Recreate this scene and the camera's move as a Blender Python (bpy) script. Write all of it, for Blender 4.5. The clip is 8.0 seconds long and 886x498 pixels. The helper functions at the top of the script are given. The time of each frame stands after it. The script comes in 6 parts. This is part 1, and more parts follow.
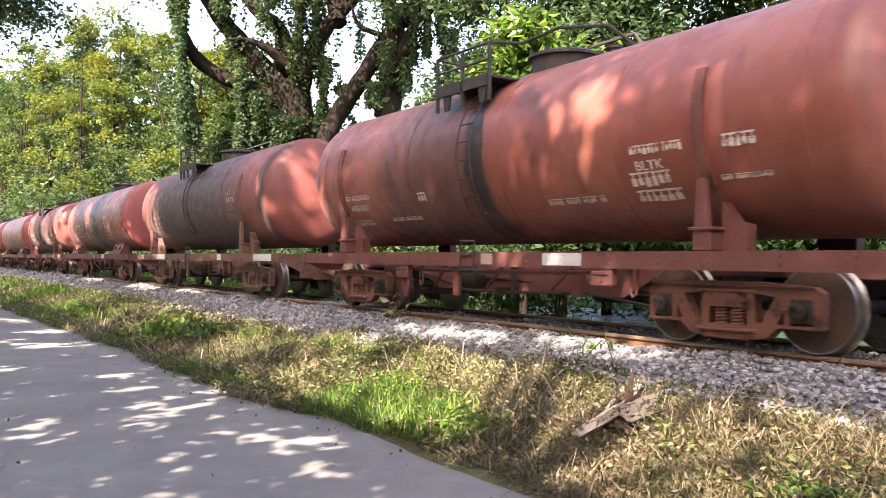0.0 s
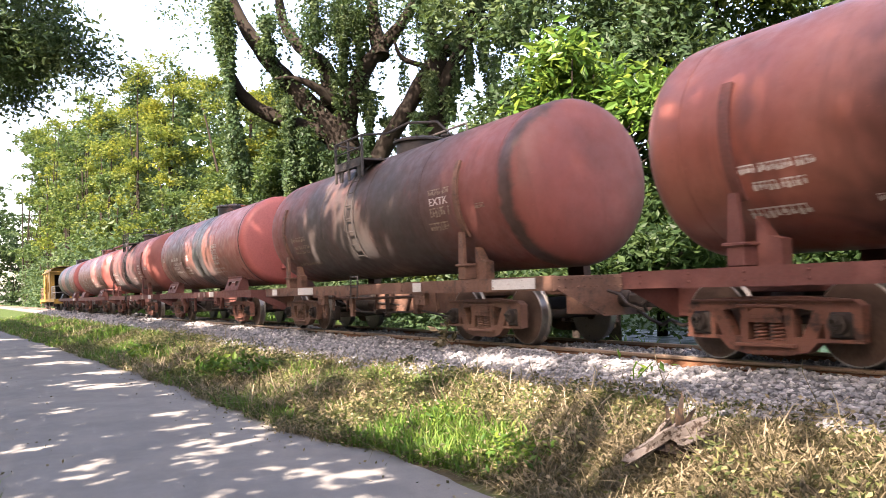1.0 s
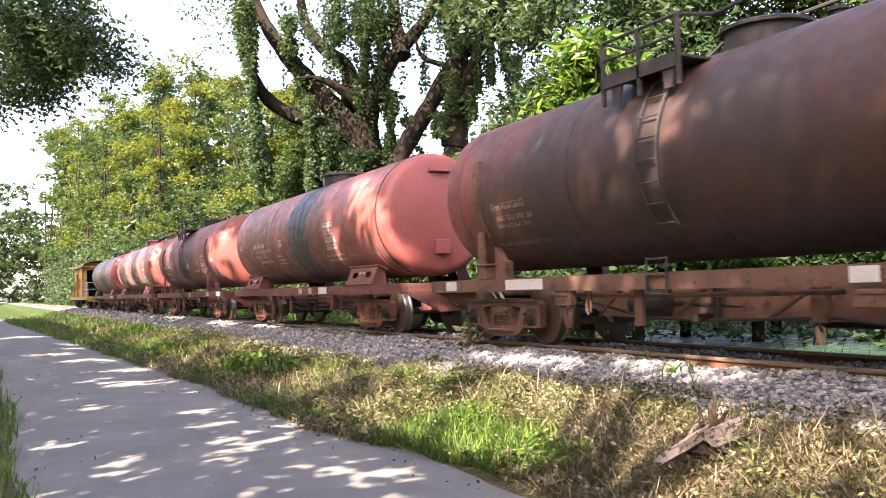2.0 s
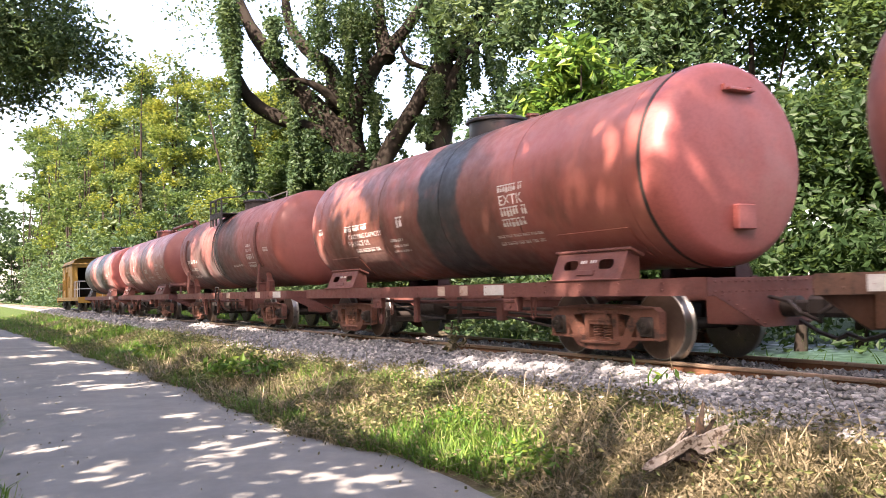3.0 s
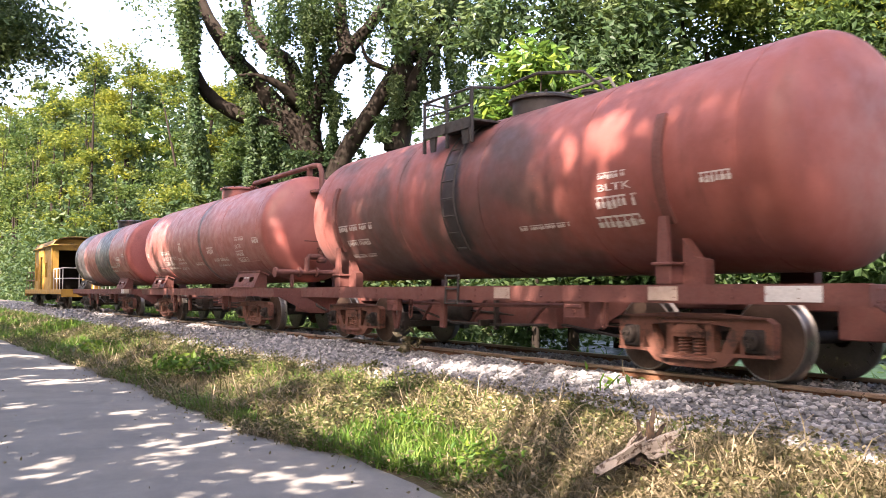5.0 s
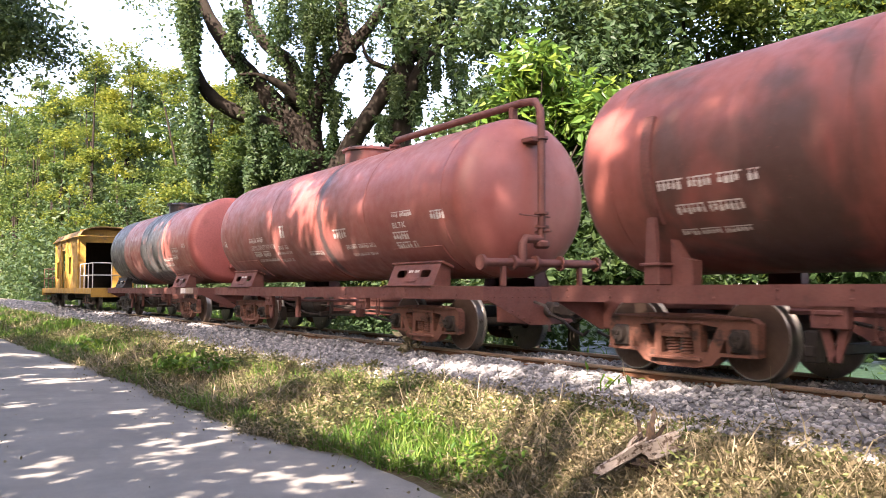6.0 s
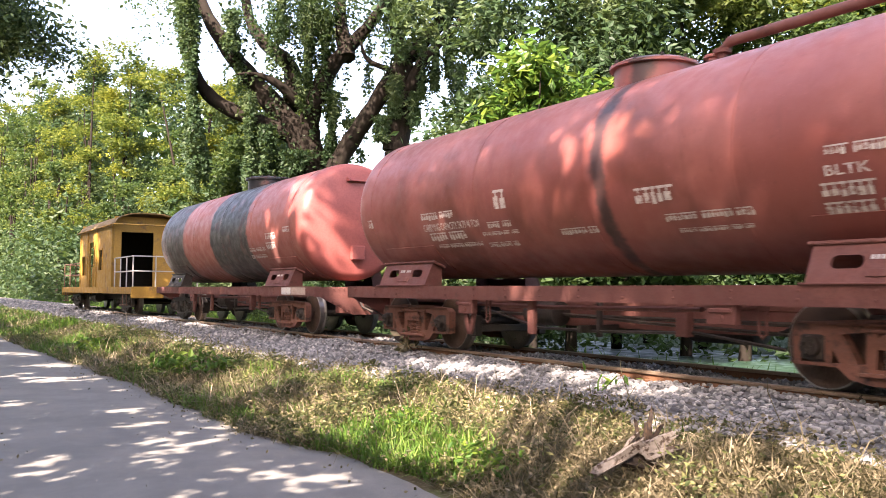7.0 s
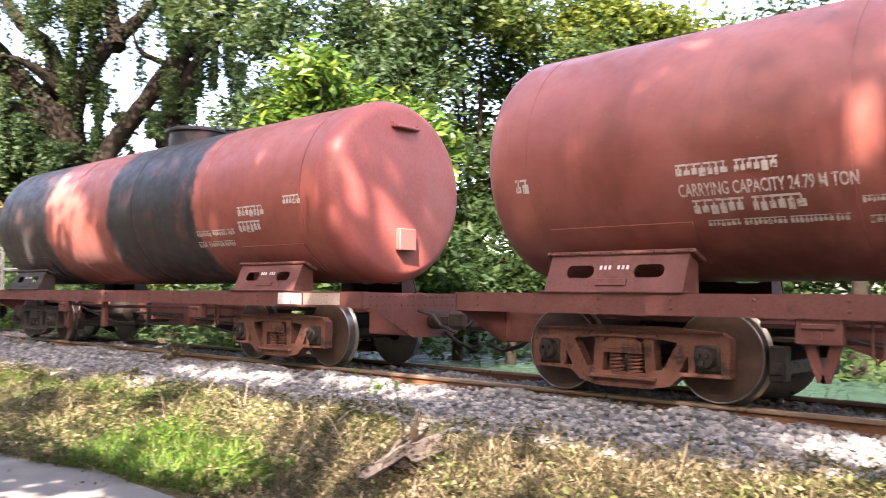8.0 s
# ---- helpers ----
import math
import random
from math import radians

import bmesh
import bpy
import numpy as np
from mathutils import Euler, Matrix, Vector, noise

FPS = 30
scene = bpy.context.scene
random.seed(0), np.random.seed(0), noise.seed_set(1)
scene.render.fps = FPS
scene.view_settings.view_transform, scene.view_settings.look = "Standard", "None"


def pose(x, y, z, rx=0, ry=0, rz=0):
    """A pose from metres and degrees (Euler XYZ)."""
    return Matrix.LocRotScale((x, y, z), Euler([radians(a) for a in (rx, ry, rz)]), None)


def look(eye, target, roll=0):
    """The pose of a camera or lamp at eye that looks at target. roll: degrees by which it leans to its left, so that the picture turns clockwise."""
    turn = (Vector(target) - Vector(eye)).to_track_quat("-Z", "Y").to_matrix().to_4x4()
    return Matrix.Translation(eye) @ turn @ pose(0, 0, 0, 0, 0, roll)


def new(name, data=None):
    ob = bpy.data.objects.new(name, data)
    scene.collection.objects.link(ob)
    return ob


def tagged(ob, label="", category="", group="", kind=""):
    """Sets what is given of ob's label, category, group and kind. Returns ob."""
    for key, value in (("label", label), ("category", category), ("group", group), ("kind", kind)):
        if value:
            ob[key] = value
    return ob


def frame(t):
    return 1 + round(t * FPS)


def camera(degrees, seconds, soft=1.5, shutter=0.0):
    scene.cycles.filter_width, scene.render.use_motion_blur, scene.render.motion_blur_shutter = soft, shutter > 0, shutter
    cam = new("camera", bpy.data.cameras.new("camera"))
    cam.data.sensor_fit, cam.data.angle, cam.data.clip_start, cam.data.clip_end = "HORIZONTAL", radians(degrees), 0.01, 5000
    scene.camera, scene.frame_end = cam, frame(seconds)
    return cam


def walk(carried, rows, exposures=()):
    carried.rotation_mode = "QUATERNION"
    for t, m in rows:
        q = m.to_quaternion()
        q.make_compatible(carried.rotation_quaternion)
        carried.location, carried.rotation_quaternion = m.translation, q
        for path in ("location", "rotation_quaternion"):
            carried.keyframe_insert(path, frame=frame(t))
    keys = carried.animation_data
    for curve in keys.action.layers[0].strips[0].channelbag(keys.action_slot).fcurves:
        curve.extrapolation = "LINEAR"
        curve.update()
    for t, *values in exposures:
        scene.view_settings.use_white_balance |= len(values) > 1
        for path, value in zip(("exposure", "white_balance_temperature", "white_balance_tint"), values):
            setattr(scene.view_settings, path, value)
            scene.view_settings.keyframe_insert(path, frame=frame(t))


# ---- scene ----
cam = camera(54.9, 8.0, 0.6, 0.16)

PATH = [
    (0, (0.123, 0.255, 1.501), (-1.554, 1.345, 1.522), 0.3),
    (0.5, (0.125, 0.343, 1.506), (-1.556, 1.425, 1.563), -1.8),
    (1, (0.124, 0.387, 1.493), (-1.616, 1.369, 1.581), -2.0),
    (2.3, (0.073, 0.279, 1.503), (-1.688, 1.223, 1.591), -1.8),
    (2.5, (0.066, 0.273, 1.516), (-1.686, 1.232, 1.606), -1.7),
    (3, (0.061, 0.251, 1.522), (-1.679, 1.233, 1.616), -1.4),
    (3.5, (0.065, 0.245, 1.522), (-1.651, 1.267, 1.62), -1.3),
    (4, (0.066, 0.24, 1.525), (-1.623, 1.305, 1.624), -1.1),
    (4.5, (0.063, 0.224, 1.521), (-1.622, 1.297, 1.62), -0.3),
    (6, (0.054, 0.222, 1.524), (-1.632, 1.294, 1.62), 0.1),
    (6.5, (0.051, 0.214, 1.52), (-1.635, 1.286, 1.617), 0.1),
    (7, (0.053, 0.222, 1.517), (-1.63, 1.298, 1.614), 0.3),
    (7.5, (0.059, 0.23, 1.52), (-1.557, 1.405, 1.621), 0.7),
    (7.8, (0.067, 0.225, 1.53), (-1.433, 1.544, 1.642), 1.1),
    (8, (0.093, 0.26, 1.517), (-1.262, 1.727, 1.632), 0.7),
]
walk(cam, [(t, look(eye, target, roll)) for t, eye, target, roll in PATH], [(0.0, 2.62, 7500, 24), (7.0, 2.62, 7500, 24), (8.0, 2.8, 7400, 24)])

# ---- light ----
SUN_EL, SUN_AZ = 40.0, 148.0      # degrees; azimuth clockwise from +Y
world = bpy.data.worlds.new("world")
scene.world = world
world.use_nodes = True
_n = world.node_tree.nodes
_sky = _n.new("ShaderNodeTexSky")
_sky.sky_type, _sky.sun_disc = "NISHITA", False
_sky.sun_elevation, _sky.sun_rotation = radians(SUN_EL), radians(SUN_AZ)
_sky.dust_density, _sky.air_density = 2.5, 1.0
world.node_tree.links.new(_sky.outputs[0], _n["Background"].inputs[0])
_n["Background"].inputs[1].default_value = 0.15
sun_data = bpy.data.lights.new("sun", "SUN")
sun_data.energy, sun_data.angle, sun_data.color = 5.0, radians(0.45), (1.0, 0.96, 0.89)
sun = new("sun", sun_data)
_a, _e = radians(SUN_AZ), radians(SUN_EL)
SUN_DIR = Vector((math.sin(_a) * math.cos(_e), math.cos(_a) * math.cos(_e), math.sin(_e)))
sun.matrix_world = look(SUN_DIR * 60, (0, 0, 0))


# ---- mesh tools ----
class M:
    """Gathers vertices and faces of one mesh."""

    def __init__(self):
        self.v, self.f = [], []

    def add(self, verts, faces, m=None):
        k = len(self.v)
        self.v += [tuple(m @ Vector(p)) for p in verts] if m else [tuple(p) for p in verts]
        self.f += [tuple(k + i for i in f) for f in faces]
        return self

    def box(self, x0, x1, y0, y1, z0, z1, c=0.006, m=None):
        """A box with chamfered edges."""
        lo, hi = (x0, y0, z0), (x1, y1, z1)
        c = min(c, min(h - l for l, h in zip(lo, hi)) * 0.45)
        v, idx = [], {}
        for sx in (0, 1):
            for sy in (0, 1):
                for sz in (0, 1):
                    s = (sx, sy, sz)
                    for ax in range(3):
                        p = []
                        for k in range(3):
                            e = hi[k] if s[k] else lo[k]
                            p.append(e if k == ax else e + (-c if s[k] else c))
                        idx[(s, ax)] = len(v)
                        v.append(p)
        f = []
        for ax in range(3):
            a, b = [k for k in range(3) if k != ax]
            for side in (0, 1):
                q = []
                for da, db in ((0, 0), (1, 0), (1, 1), (0, 1)):
                    s = [0, 0, 0]
                    s[ax], s[a], s[b] = side, da, db
                    q.append(idx[(tuple(s), ax)])
                f.append(q if (side == 1) == (ax != 1) else q[::-1])
            for da in (0, 1):
                for db in (0, 1):
                    s0, s1 = [0, 0, 0], [0, 0, 0]
                    s0[a] = s1[a] = da
                    s0[b] = s1[b] = db
                    s1[ax] = 1
                    f.append((idx[(tuple(s0), a)], idx[(tuple(s1), a)], idx[(tuple(s1), b)], idx[(tuple(s0), b)]))
        for s in [(i, j, k) for i in (0, 1) for j in (0, 1) for k in (0, 1)]:
            f.append(tuple(idx[(s, ax)] for ax in range(3)))
        return self.add(v, f, m)

    def lathe(self, profile, seg=24, axis="x", at=(0, 0, 0), caps=True):
        """Turns (along, radius) pairs round an axis."""
        v, f = [], []
        for s, r in profile:
            for i in range(seg):
                w = 2 * math.pi * i / seg
                a, b = r * math.cos(w), r * math.sin(w)
                p = {"x": (s, a, b), "y": (b, s, a), "z": (a, b, s)}[axis]
                v.append([p[k] + at[k] for k in range(3)])
        for j in range(len(profile) - 1):
            for i in range(seg):
                k = (i + 1) % seg
                f.append((j * seg + i, (j + 1) * seg + i, (j + 1) * seg + k, j * seg + k))
        if caps:
            f.append(tuple(range(seg)))
            f.append(tuple(range((len(profile) - 1) * seg, len(profile) * seg))[::-1])
        return self.add(v, f)

    def tube(self, pts, r, seg=8, caps=True):
        """A pipe along points; r is one radius or one for each point."""
        pts = [Vector(p) for p in pts]
        rs = r if isinstance(r, (list, tuple)) else [r] * len(pts)
        v, f, up = [], [], Vector((0.13, 0.31, 0.94))
        for j, p in enumerate(pts):
            d = (pts[min(j + 1, len(pts) - 1)] - pts[max(j - 1, 0)]).normalized()
            a = d.cross(up)
            if a.length < 0.05:
                a = d.cross(Vector((1, 0, 0)))
            a.normalize()
            up = a.cross(d)
            for i in range(seg):
                w = 2 * math.pi * i / seg
                v.append(p + (a * math.cos(w) + up * math.sin(w)) * rs[j])
        for j in range(len(pts) - 1):
            for i in range(seg):
                k = (i + 1) % seg
                f.append((j * seg + i, j * seg + k, (j + 1) * seg + k, (j + 1) * seg + i))
        if caps:
            f.append(tuple(range(seg))[::-1])
            f.append(tuple(range((len(pts) - 1) * seg, len(pts) * seg)))
        return self.add(v, f)

    def plate(self, outline, y0, y1, m=None):
        """An outline in x and z, given thickness along y."""
        n = len(outline)
        v = [(x, y0, z) for x, z in outline] + [(x, y1, z) for x, z in outline]
        f = [tuple(range(n)), tuple(range(2 * n - 1, n - 1, -1))]
        f += [(i, n + i, n + (i + 1) % n, (i + 1) % n) for i in range(n)]
        return self.add(v, f, m)

    def frame_plate(self, outer, inner, y0, y1):
        """A plate with one hole: outer and inner outlines with equally many points."""
        n = len(outer)
        v = [(x, y, z) for y in (y0, y1) for ring in (outer, inner) for x, z in ring]
        f = []
        for i in range(n):
            k = (i + 1) % n
            f += [(i, k, n + k, n + i), (2 * n + k, 2 * n + i, 3 * n + i, 3 * n + k),
                  (k, i, 2 * n + i, 2 * n + k), (n + i, n + k, 3 * n + k, 3 * n + i)]
        return self.add(v, f)

    def mesh(self, name, smooth=35):
        me = bpy.data.meshes.new(name)
        me.from_pydata(self.v, [], self.f)
        bm = bmesh.new()
        bm.from_mesh(me)
        bmesh.ops.recalc_face_normals(bm, faces=bm.faces)
        bm.to_mesh(me)
        bm.free()
        if smooth:
            me.polygons.foreach_set("use_smooth", [True] * len(me.polygons))
            me.set_sharp_from_angle(angle=radians(smooth))
        return me


def part(name, m, material, parent, label="", at=None):
    """Links a mesh as one object under a thing or a part."""
    me = m.mesh(name) if isinstance(m, M) else m
    if material and not me.materials:
        me.materials.append(material)
    ob = new(name, me)
    ob.parent = parent
    if at is not None:
        ob.matrix_basis = at
    return tagged(ob, label)


def thing(name, label, category, group="", kind="", at=None, m=None, material=None):
    ob = new(name, m.mesh(name) if isinstance(m, M) else m)
    if material and ob.data and not ob.data.materials:
        ob.data.materials.append(material)
    if at is not None:
        ob.matrix_basis = at
    return tagged(ob, label, category, group, kind)


def raw_mesh(name, verts, quads, material=None, smooth=False):
    """A large mesh from numpy arrays (n, 3) and (m, 3 or 4)."""
    me = bpy.data.meshes.new(name)
    k = quads.shape[1]
    me.vertices.add(len(verts))
    me.vertices.foreach_set("co", verts.astype(np.float32).ravel())
    me.loops.add(quads.size)
    me.loops.foreach_set("vertex_index", quads.astype(np.int32).ravel())
    me.polygons.add(len(quads))
    me.polygons.foreach_set("loop_start", np.arange(0, quads.size, k, dtype=np.int32))
    me.polygons.foreach_set("use_smooth", np.full(len(quads), smooth))
    me.update(calc_edges=True)
    if material:
        me.materials.append(material)
    return me


# ---- materials ----
class Mat:
    """A Principled material with short helpers for its nodes."""

    def __init__(self, name, rough=0.8, metal=0.0, gloss=0.5):
        self.mat = bpy.data.materials.new(name)
        self.mat.use_nodes = True
        self.t = self.mat.node_tree
        self.b = self.t.nodes["Principled BSDF"]
        self.b.inputs["Roughness"].default_value, self.b.inputs["Metallic"].default_value = rough, metal
        self.b.inputs["Specular IOR Level"].default_value = gloss
        self.co = self.t.nodes.new("ShaderNodeTexCoord").outputs["Object"]

    def put(self, socket, value):
        if isinstance(value, bpy.types.NodeSocket):
            self.t.links.new(value, socket)
        else:
            socket.default_value = value

    def mapped(self, scale, source=None):
        n = self.t.nodes.new("ShaderNodeMapping")
        self.put(n.inputs["Vector"], source or self.co)
        n.inputs["Scale"].default_value = scale
        return n.outputs[0]

    def noise(self, scale, detail=4.0, rough=0.6, vector=None, distort=0.0):
        n = self.t.nodes.new("ShaderNodeTexNoise")
        self.put(n.inputs["Vector"], vector or self.co)
        n.inputs["Scale"].default_value, n.inputs["Detail"].default_value = scale, detail
        n.inputs["Roughness"].default_value, n.inputs["Distortion"].default_value = rough, distort
        return n.outputs["Fac"]

    def voronoi(self, scale, feature="F1", out="Distance"):
        n = self.t.nodes.new("ShaderNodeTexVoronoi")
        n.feature = feature
        self.put(n.inputs["Vector"], self.co)
        n.inputs["Scale"].default_value = scale
        return n.outputs[out]

    def ramp(self, fac, a, b, lo=0.0, hi=1.0):
        n = self.t.nodes.new("ShaderNodeMapRange")
        n.interpolation_type = "SMOOTHSTEP"
        self.put(n.inputs[0], fac)
        for i, x in enumerate((a, b, lo, hi)):
            n.inputs[1 + i].default_value = x
        return n.outputs[0]

    def math(self, op, a, b=0.0):
        n = self.t.nodes.new("ShaderNodeMath")
        n.operation = op
        self.put(n.inputs[0], a)
        self.put(n.inputs[1], b)
        return n.outputs[0]

    def mix(self, fac, a, b, kind="MIX"):
        n = self.t.nodes.new("ShaderNodeMix")
        n.data_type, n.blend_type = "RGBA", kind
        self.put(n.inputs[0], fac)
        self.put(n.inputs[6], (*a, 1) if isinstance(a, tuple) and len(a) == 3 else a)
        self.put(n.inputs[7], (*b, 1) if isinstance(b, tuple) and len(b) == 3 else b)
        return n.outputs[2]

    def axis(self, k):
        n = self.t.nodes.new("ShaderNodeSeparateXYZ")
        self.put(n.inputs[0], self.co)
        return n.outputs[k]

    def island(self):
        return self.t.nodes.new("ShaderNodeNewGeometry").outputs["Random Per Island"]

    def random(self):
        return self.t.nodes.new("ShaderNodeObjectInfo").outputs["Random"]

    def bump(self, height, strength=0.3, distance=0.01):
        n = self.t.nodes.new("ShaderNodeBump")
        n.inputs["Strength"].default_value, n.inputs["Distance"].default_value = strength, distance
        self.put(n.inputs["Height"], height)
        self.put(self.b.inputs["Normal"], n.outputs[0])

    def color(self, value):
        self.put(self.b.inputs["Base Color"], (*value, 1) if isinstance(value, tuple) else value)
        return self

    def rough(self, value):
        self.put(self.b.inputs["Roughness"], value)


def plain(name, a, b, scale=6.0, rough=0.7, metal=0.0, fine=60.0, bump=0.25, dirt=None, dirt_at=(0.55, 0.75)):
    """Two tones in large and fine noise, with stains and fine relief."""
    m = Mat(name, rough, metal, 0.12 if rough >= 0.85 else 0.4)
    col = m.mix(m.noise(scale), a, b)
    col = m.mix(m.ramp(m.noise(fine, 3), 0.35, 0.7, 0.0, 0.35), col, tuple(x * 0.6 for x in a))
    if dirt:
        col = m.mix(m.ramp(m.noise(scale * 1.7, 6, 0.7), *dirt_at), col, dirt)
    m.color(col)
    m.rough(m.ramp(m.noise(scale * 3), 0.3, 0.7, max(rough - 0.12, 0.05), min(rough + 0.12, 1)))
    m.bump(m.noise(fine, 5), bump, 0.006)
    return m.mat


def tank_paint(name, base, faded, bands=(), patch=None, patch_at=(0.5, 0.6), tar=(0.012, 0.011, 0.012), rough=0.43, streak=0.5):
    """Weathered oxide paint on a tank, with spilt tar in bands (middle, half width) along its length."""
    base, faded = tuple(1.14 * q for q in base), tuple(1.14 * q for q in faded)
    m = Mat(name, rough)
    big = m.noise(0.7, 5, 0.65)
    col = m.mix(m.ramp(big, 0.35, 0.65), base, faded)
    if patch:
        col = m.mix(m.ramp(m.noise(0.55, 4, 0.6, m.mapped((1, 1, 0.55)), 0.6), *patch_at), col, patch)
    run = m.noise(2.0, 6, 0.7, m.mapped((1.3, 0.7, 0.22)), 0.5)
    col = m.mix(m.ramp(run, 0.5, 0.78, 0.0, streak * 0.8), col, tuple(x * 0.42 for x in base))
    col = m.mix(m.ramp(m.noise(9, 6, 0.75), 0.6, 0.72, 0.0, 0.5), col, tuple(x * 0.55 for x in base))
    col = m.mix(m.ramp(m.noise(38, 4, 0.7), 0.62, 0.74, 0.0, 0.5), col, tuple(min(1, x * 1.5) for x in faded))
    mask = None
    wob = m.math("MULTIPLY", m.math("SUBTRACT", m.noise(1.3, 6, 0.65, m.mapped((0.8, 1, 1))), 0.5), 0.5)
    for mid, half, soft, much in bands:
        d = m.math("ABSOLUTE", m.math("SUBTRACT", m.math("ADD", m.axis(0), wob), mid))
        k = m.ramp(d, max(half - soft, 0.0), half + soft, much, 0.0)
        mask = k if mask is None else m.math("MAXIMUM", mask, k)
    if mask is not None:
        holes = m.ramp(m.noise(2.2, 6, 0.7), 0.3, 0.48)
        mask = m.math("MULTIPLY", mask, m.math("ADD", 0.7, m.math("MULTIPLY", holes, 0.29)))
        col = m.mix(mask, col, tar)
    m.color(col)
    m.rough(m.ramp(m.noise(5, 4), 0.3, 0.7, rough - 0.1, rough + 0.14))
    m.b.inputs["Sheen Weight"].default_value, m.b.inputs["Sheen Roughness"].default_value = 0.06, 0.45
    m.bump(m.math("ADD", m.noise(2.1, 3), m.math("MULTIPLY", m.noise(70, 4), 0.1)), 0.32, 0.03)
    return m.mat


def foliage(name, a, b, c, back=0.45, rough=0.5, clump=False):
    """Leaves in three tones that let light through."""
    m = Mat(name, rough, 0.0, 0.18)
    r = m.island()
    n = m.noise(0.5 if clump else 0.35, 3)
    col = m.mix(m.ramp(r, 0.0, 0.7), a, b)
    own, shared, lo, hi = (0.12, 0.95, 0.5, 0.72) if clump else (0.5, 0.6, 0.55, 0.85)
    col = m.mix(m.ramp(m.math("ADD", m.math("MULTIPLY", r, own), m.math("MULTIPLY", n, shared)), lo, hi), col, c)
    m.color(col)
    tr = m.t.nodes.new("ShaderNodeBsdfTranslucent")
    m.put(tr.inputs[0], m.mix(0.3, col, (0.2, 0.3, 0.05)))
    mx = m.t.nodes.new("ShaderNodeMixShader")
    mx.inputs[0].default_value = back
    m.t.links.new(m.b.outputs[0], mx.inputs[1])
    m.t.links.new(tr.outputs[0], mx.inputs[2])
    m.t.links.new(mx.outputs[0], m.t.nodes["Material Output"].inputs[0])
    return m.mat


RED, RED2 = (0.17, 0.046, 0.031), (0.225, 0.079, 0.056)
frame_red = plain("frame_red", (0.105, 0.035, 0.028), (0.155, 0.058, 0.047), 3, 0.7, 0, 40, 0.3, (0.07, 0.03, 0.022))
frame_brown = plain("frame_brown", (0.11, 0.055, 0.038), (0.17, 0.09, 0.06), 3, 0.75, 0, 40, 0.3, (0.04, 0.025, 0.02), (0.5, 0.7))
frame_black = plain("frame_black", (0.022, 0.02, 0.019), (0.05, 0.04, 0.035), 4, 0.7, 0, 40, 0.3, (0.09, 0.05, 0.035))
bogie_red = plain("bogie_red", (0.12, 0.045, 0.03), (0.19, 0.082, 0.055), 4, 0.75, 0, 40, 0.35, (0.045, 0.024, 0.018), (0.5, 0.66))
dark_steel = plain("dark_steel", (0.02, 0.017, 0.015), (0.05, 0.035, 0.028), 6, 0.65, 0.2, 50, 0.3)
wheel_face = plain("wheel_face", (0.05, 0.028, 0.019), (0.085, 0.05, 0.033), 5, 0.75, 0.1, 45, 0.3, (0.06, 0.035, 0.025))
wheel_tread = plain("wheel_tread", (0.2, 0.185, 0.17), (0.3, 0.285, 0.265), 5, 0.38, 0.9, 80, 0.1)
rail_rust = plain("rail_rust", (0.13, 0.055, 0.028), (0.22, 0.1, 0.05), 4, 0.8, 0.1, 60, 0.4, (0.06, 0.03, 0.02))
rail_head = plain("rail_head", (0.33, 0.22, 0.15), (0.45, 0.33, 0.24), 4, 0.38, 0.7, 60, 0.1)
white_paint = plain("white_paint", (0.48, 0.46, 0.44), (0.6, 0.58, 0.56), 9, 0.65, 0, 50, 0.2, (0.3, 0.16, 0.13), (0.6, 0.72))
cream_paint = plain("cream_paint", (0.34, 0.25, 0.2), (0.46, 0.36, 0.3), 9, 0.65, 0, 50, 0.2, (0.25, 0.12, 0.1))
van_yellow = plain("van_yellow", (0.3, 0.16, 0.026), (0.4, 0.225, 0.04), 1.6, 0.6, 0, 30, 0.25, (0.16, 0.09, 0.035), (0.52, 0.7))
van_roof = plain("van_roof", (0.16, 0.105, 0.045), (0.24, 0.15, 0.055), 1.5, 0.8, 0, 30, 0.3, (0.1, 0.07, 0.045))
pale_steel = plain("pale_steel", (0.42, 0.4, 0.37), (0.5, 0.47, 0.44), 6, 0.6, 0.1, 50, 0.2)
inside_dark = plain("inside_dark", (0.02, 0.018, 0.015), (0.035, 0.03, 0.025), 4, 0.9)
bark = plain("bark", (0.012, 0.009, 0.007), (0.03, 0.024, 0.019), 3, 0.9, 0, 22, 0.8, (0.03, 0.035, 0.02))
dead_wood = plain("dead_wood", (0.02, 0.014, 0.011), (0.065, 0.05, 0.042), 9, 0.85, 0, 45, 0.6, (0.07, 0.045, 0.03), (0.52, 0.62))
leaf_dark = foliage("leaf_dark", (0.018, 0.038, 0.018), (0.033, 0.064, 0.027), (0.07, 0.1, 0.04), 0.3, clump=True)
leaf_mid = foliage("leaf_mid", (0.02, 0.043, 0.014), (0.04, 0.073, 0.02), (0.1, 0.125, 0.028), 0.4, clump=True)
leaf_gold = foliage("leaf_gold", (0.045, 0.075, 0.014), (0.095, 0.12, 0.018), (0.165, 0.17, 0.02), 0.4, clump=True)
leaf_big = foliage("leaf_big", (0.035, 0.085, 0.016), (0.065, 0.135, 0.022), (0.14, 0.2, 0.03), 0.35, 0.4)
grass_green = foliage("grass_green", (0.045, 0.11, 0.018), (0.08, 0.17, 0.025), (0.15, 0.21, 0.045), 0.35)
grass_dry = foliage("grass_dry", (0.062, 0.05, 0.028), (0.15, 0.12, 0.073), (0.36, 0.29, 0.19), 0.25)
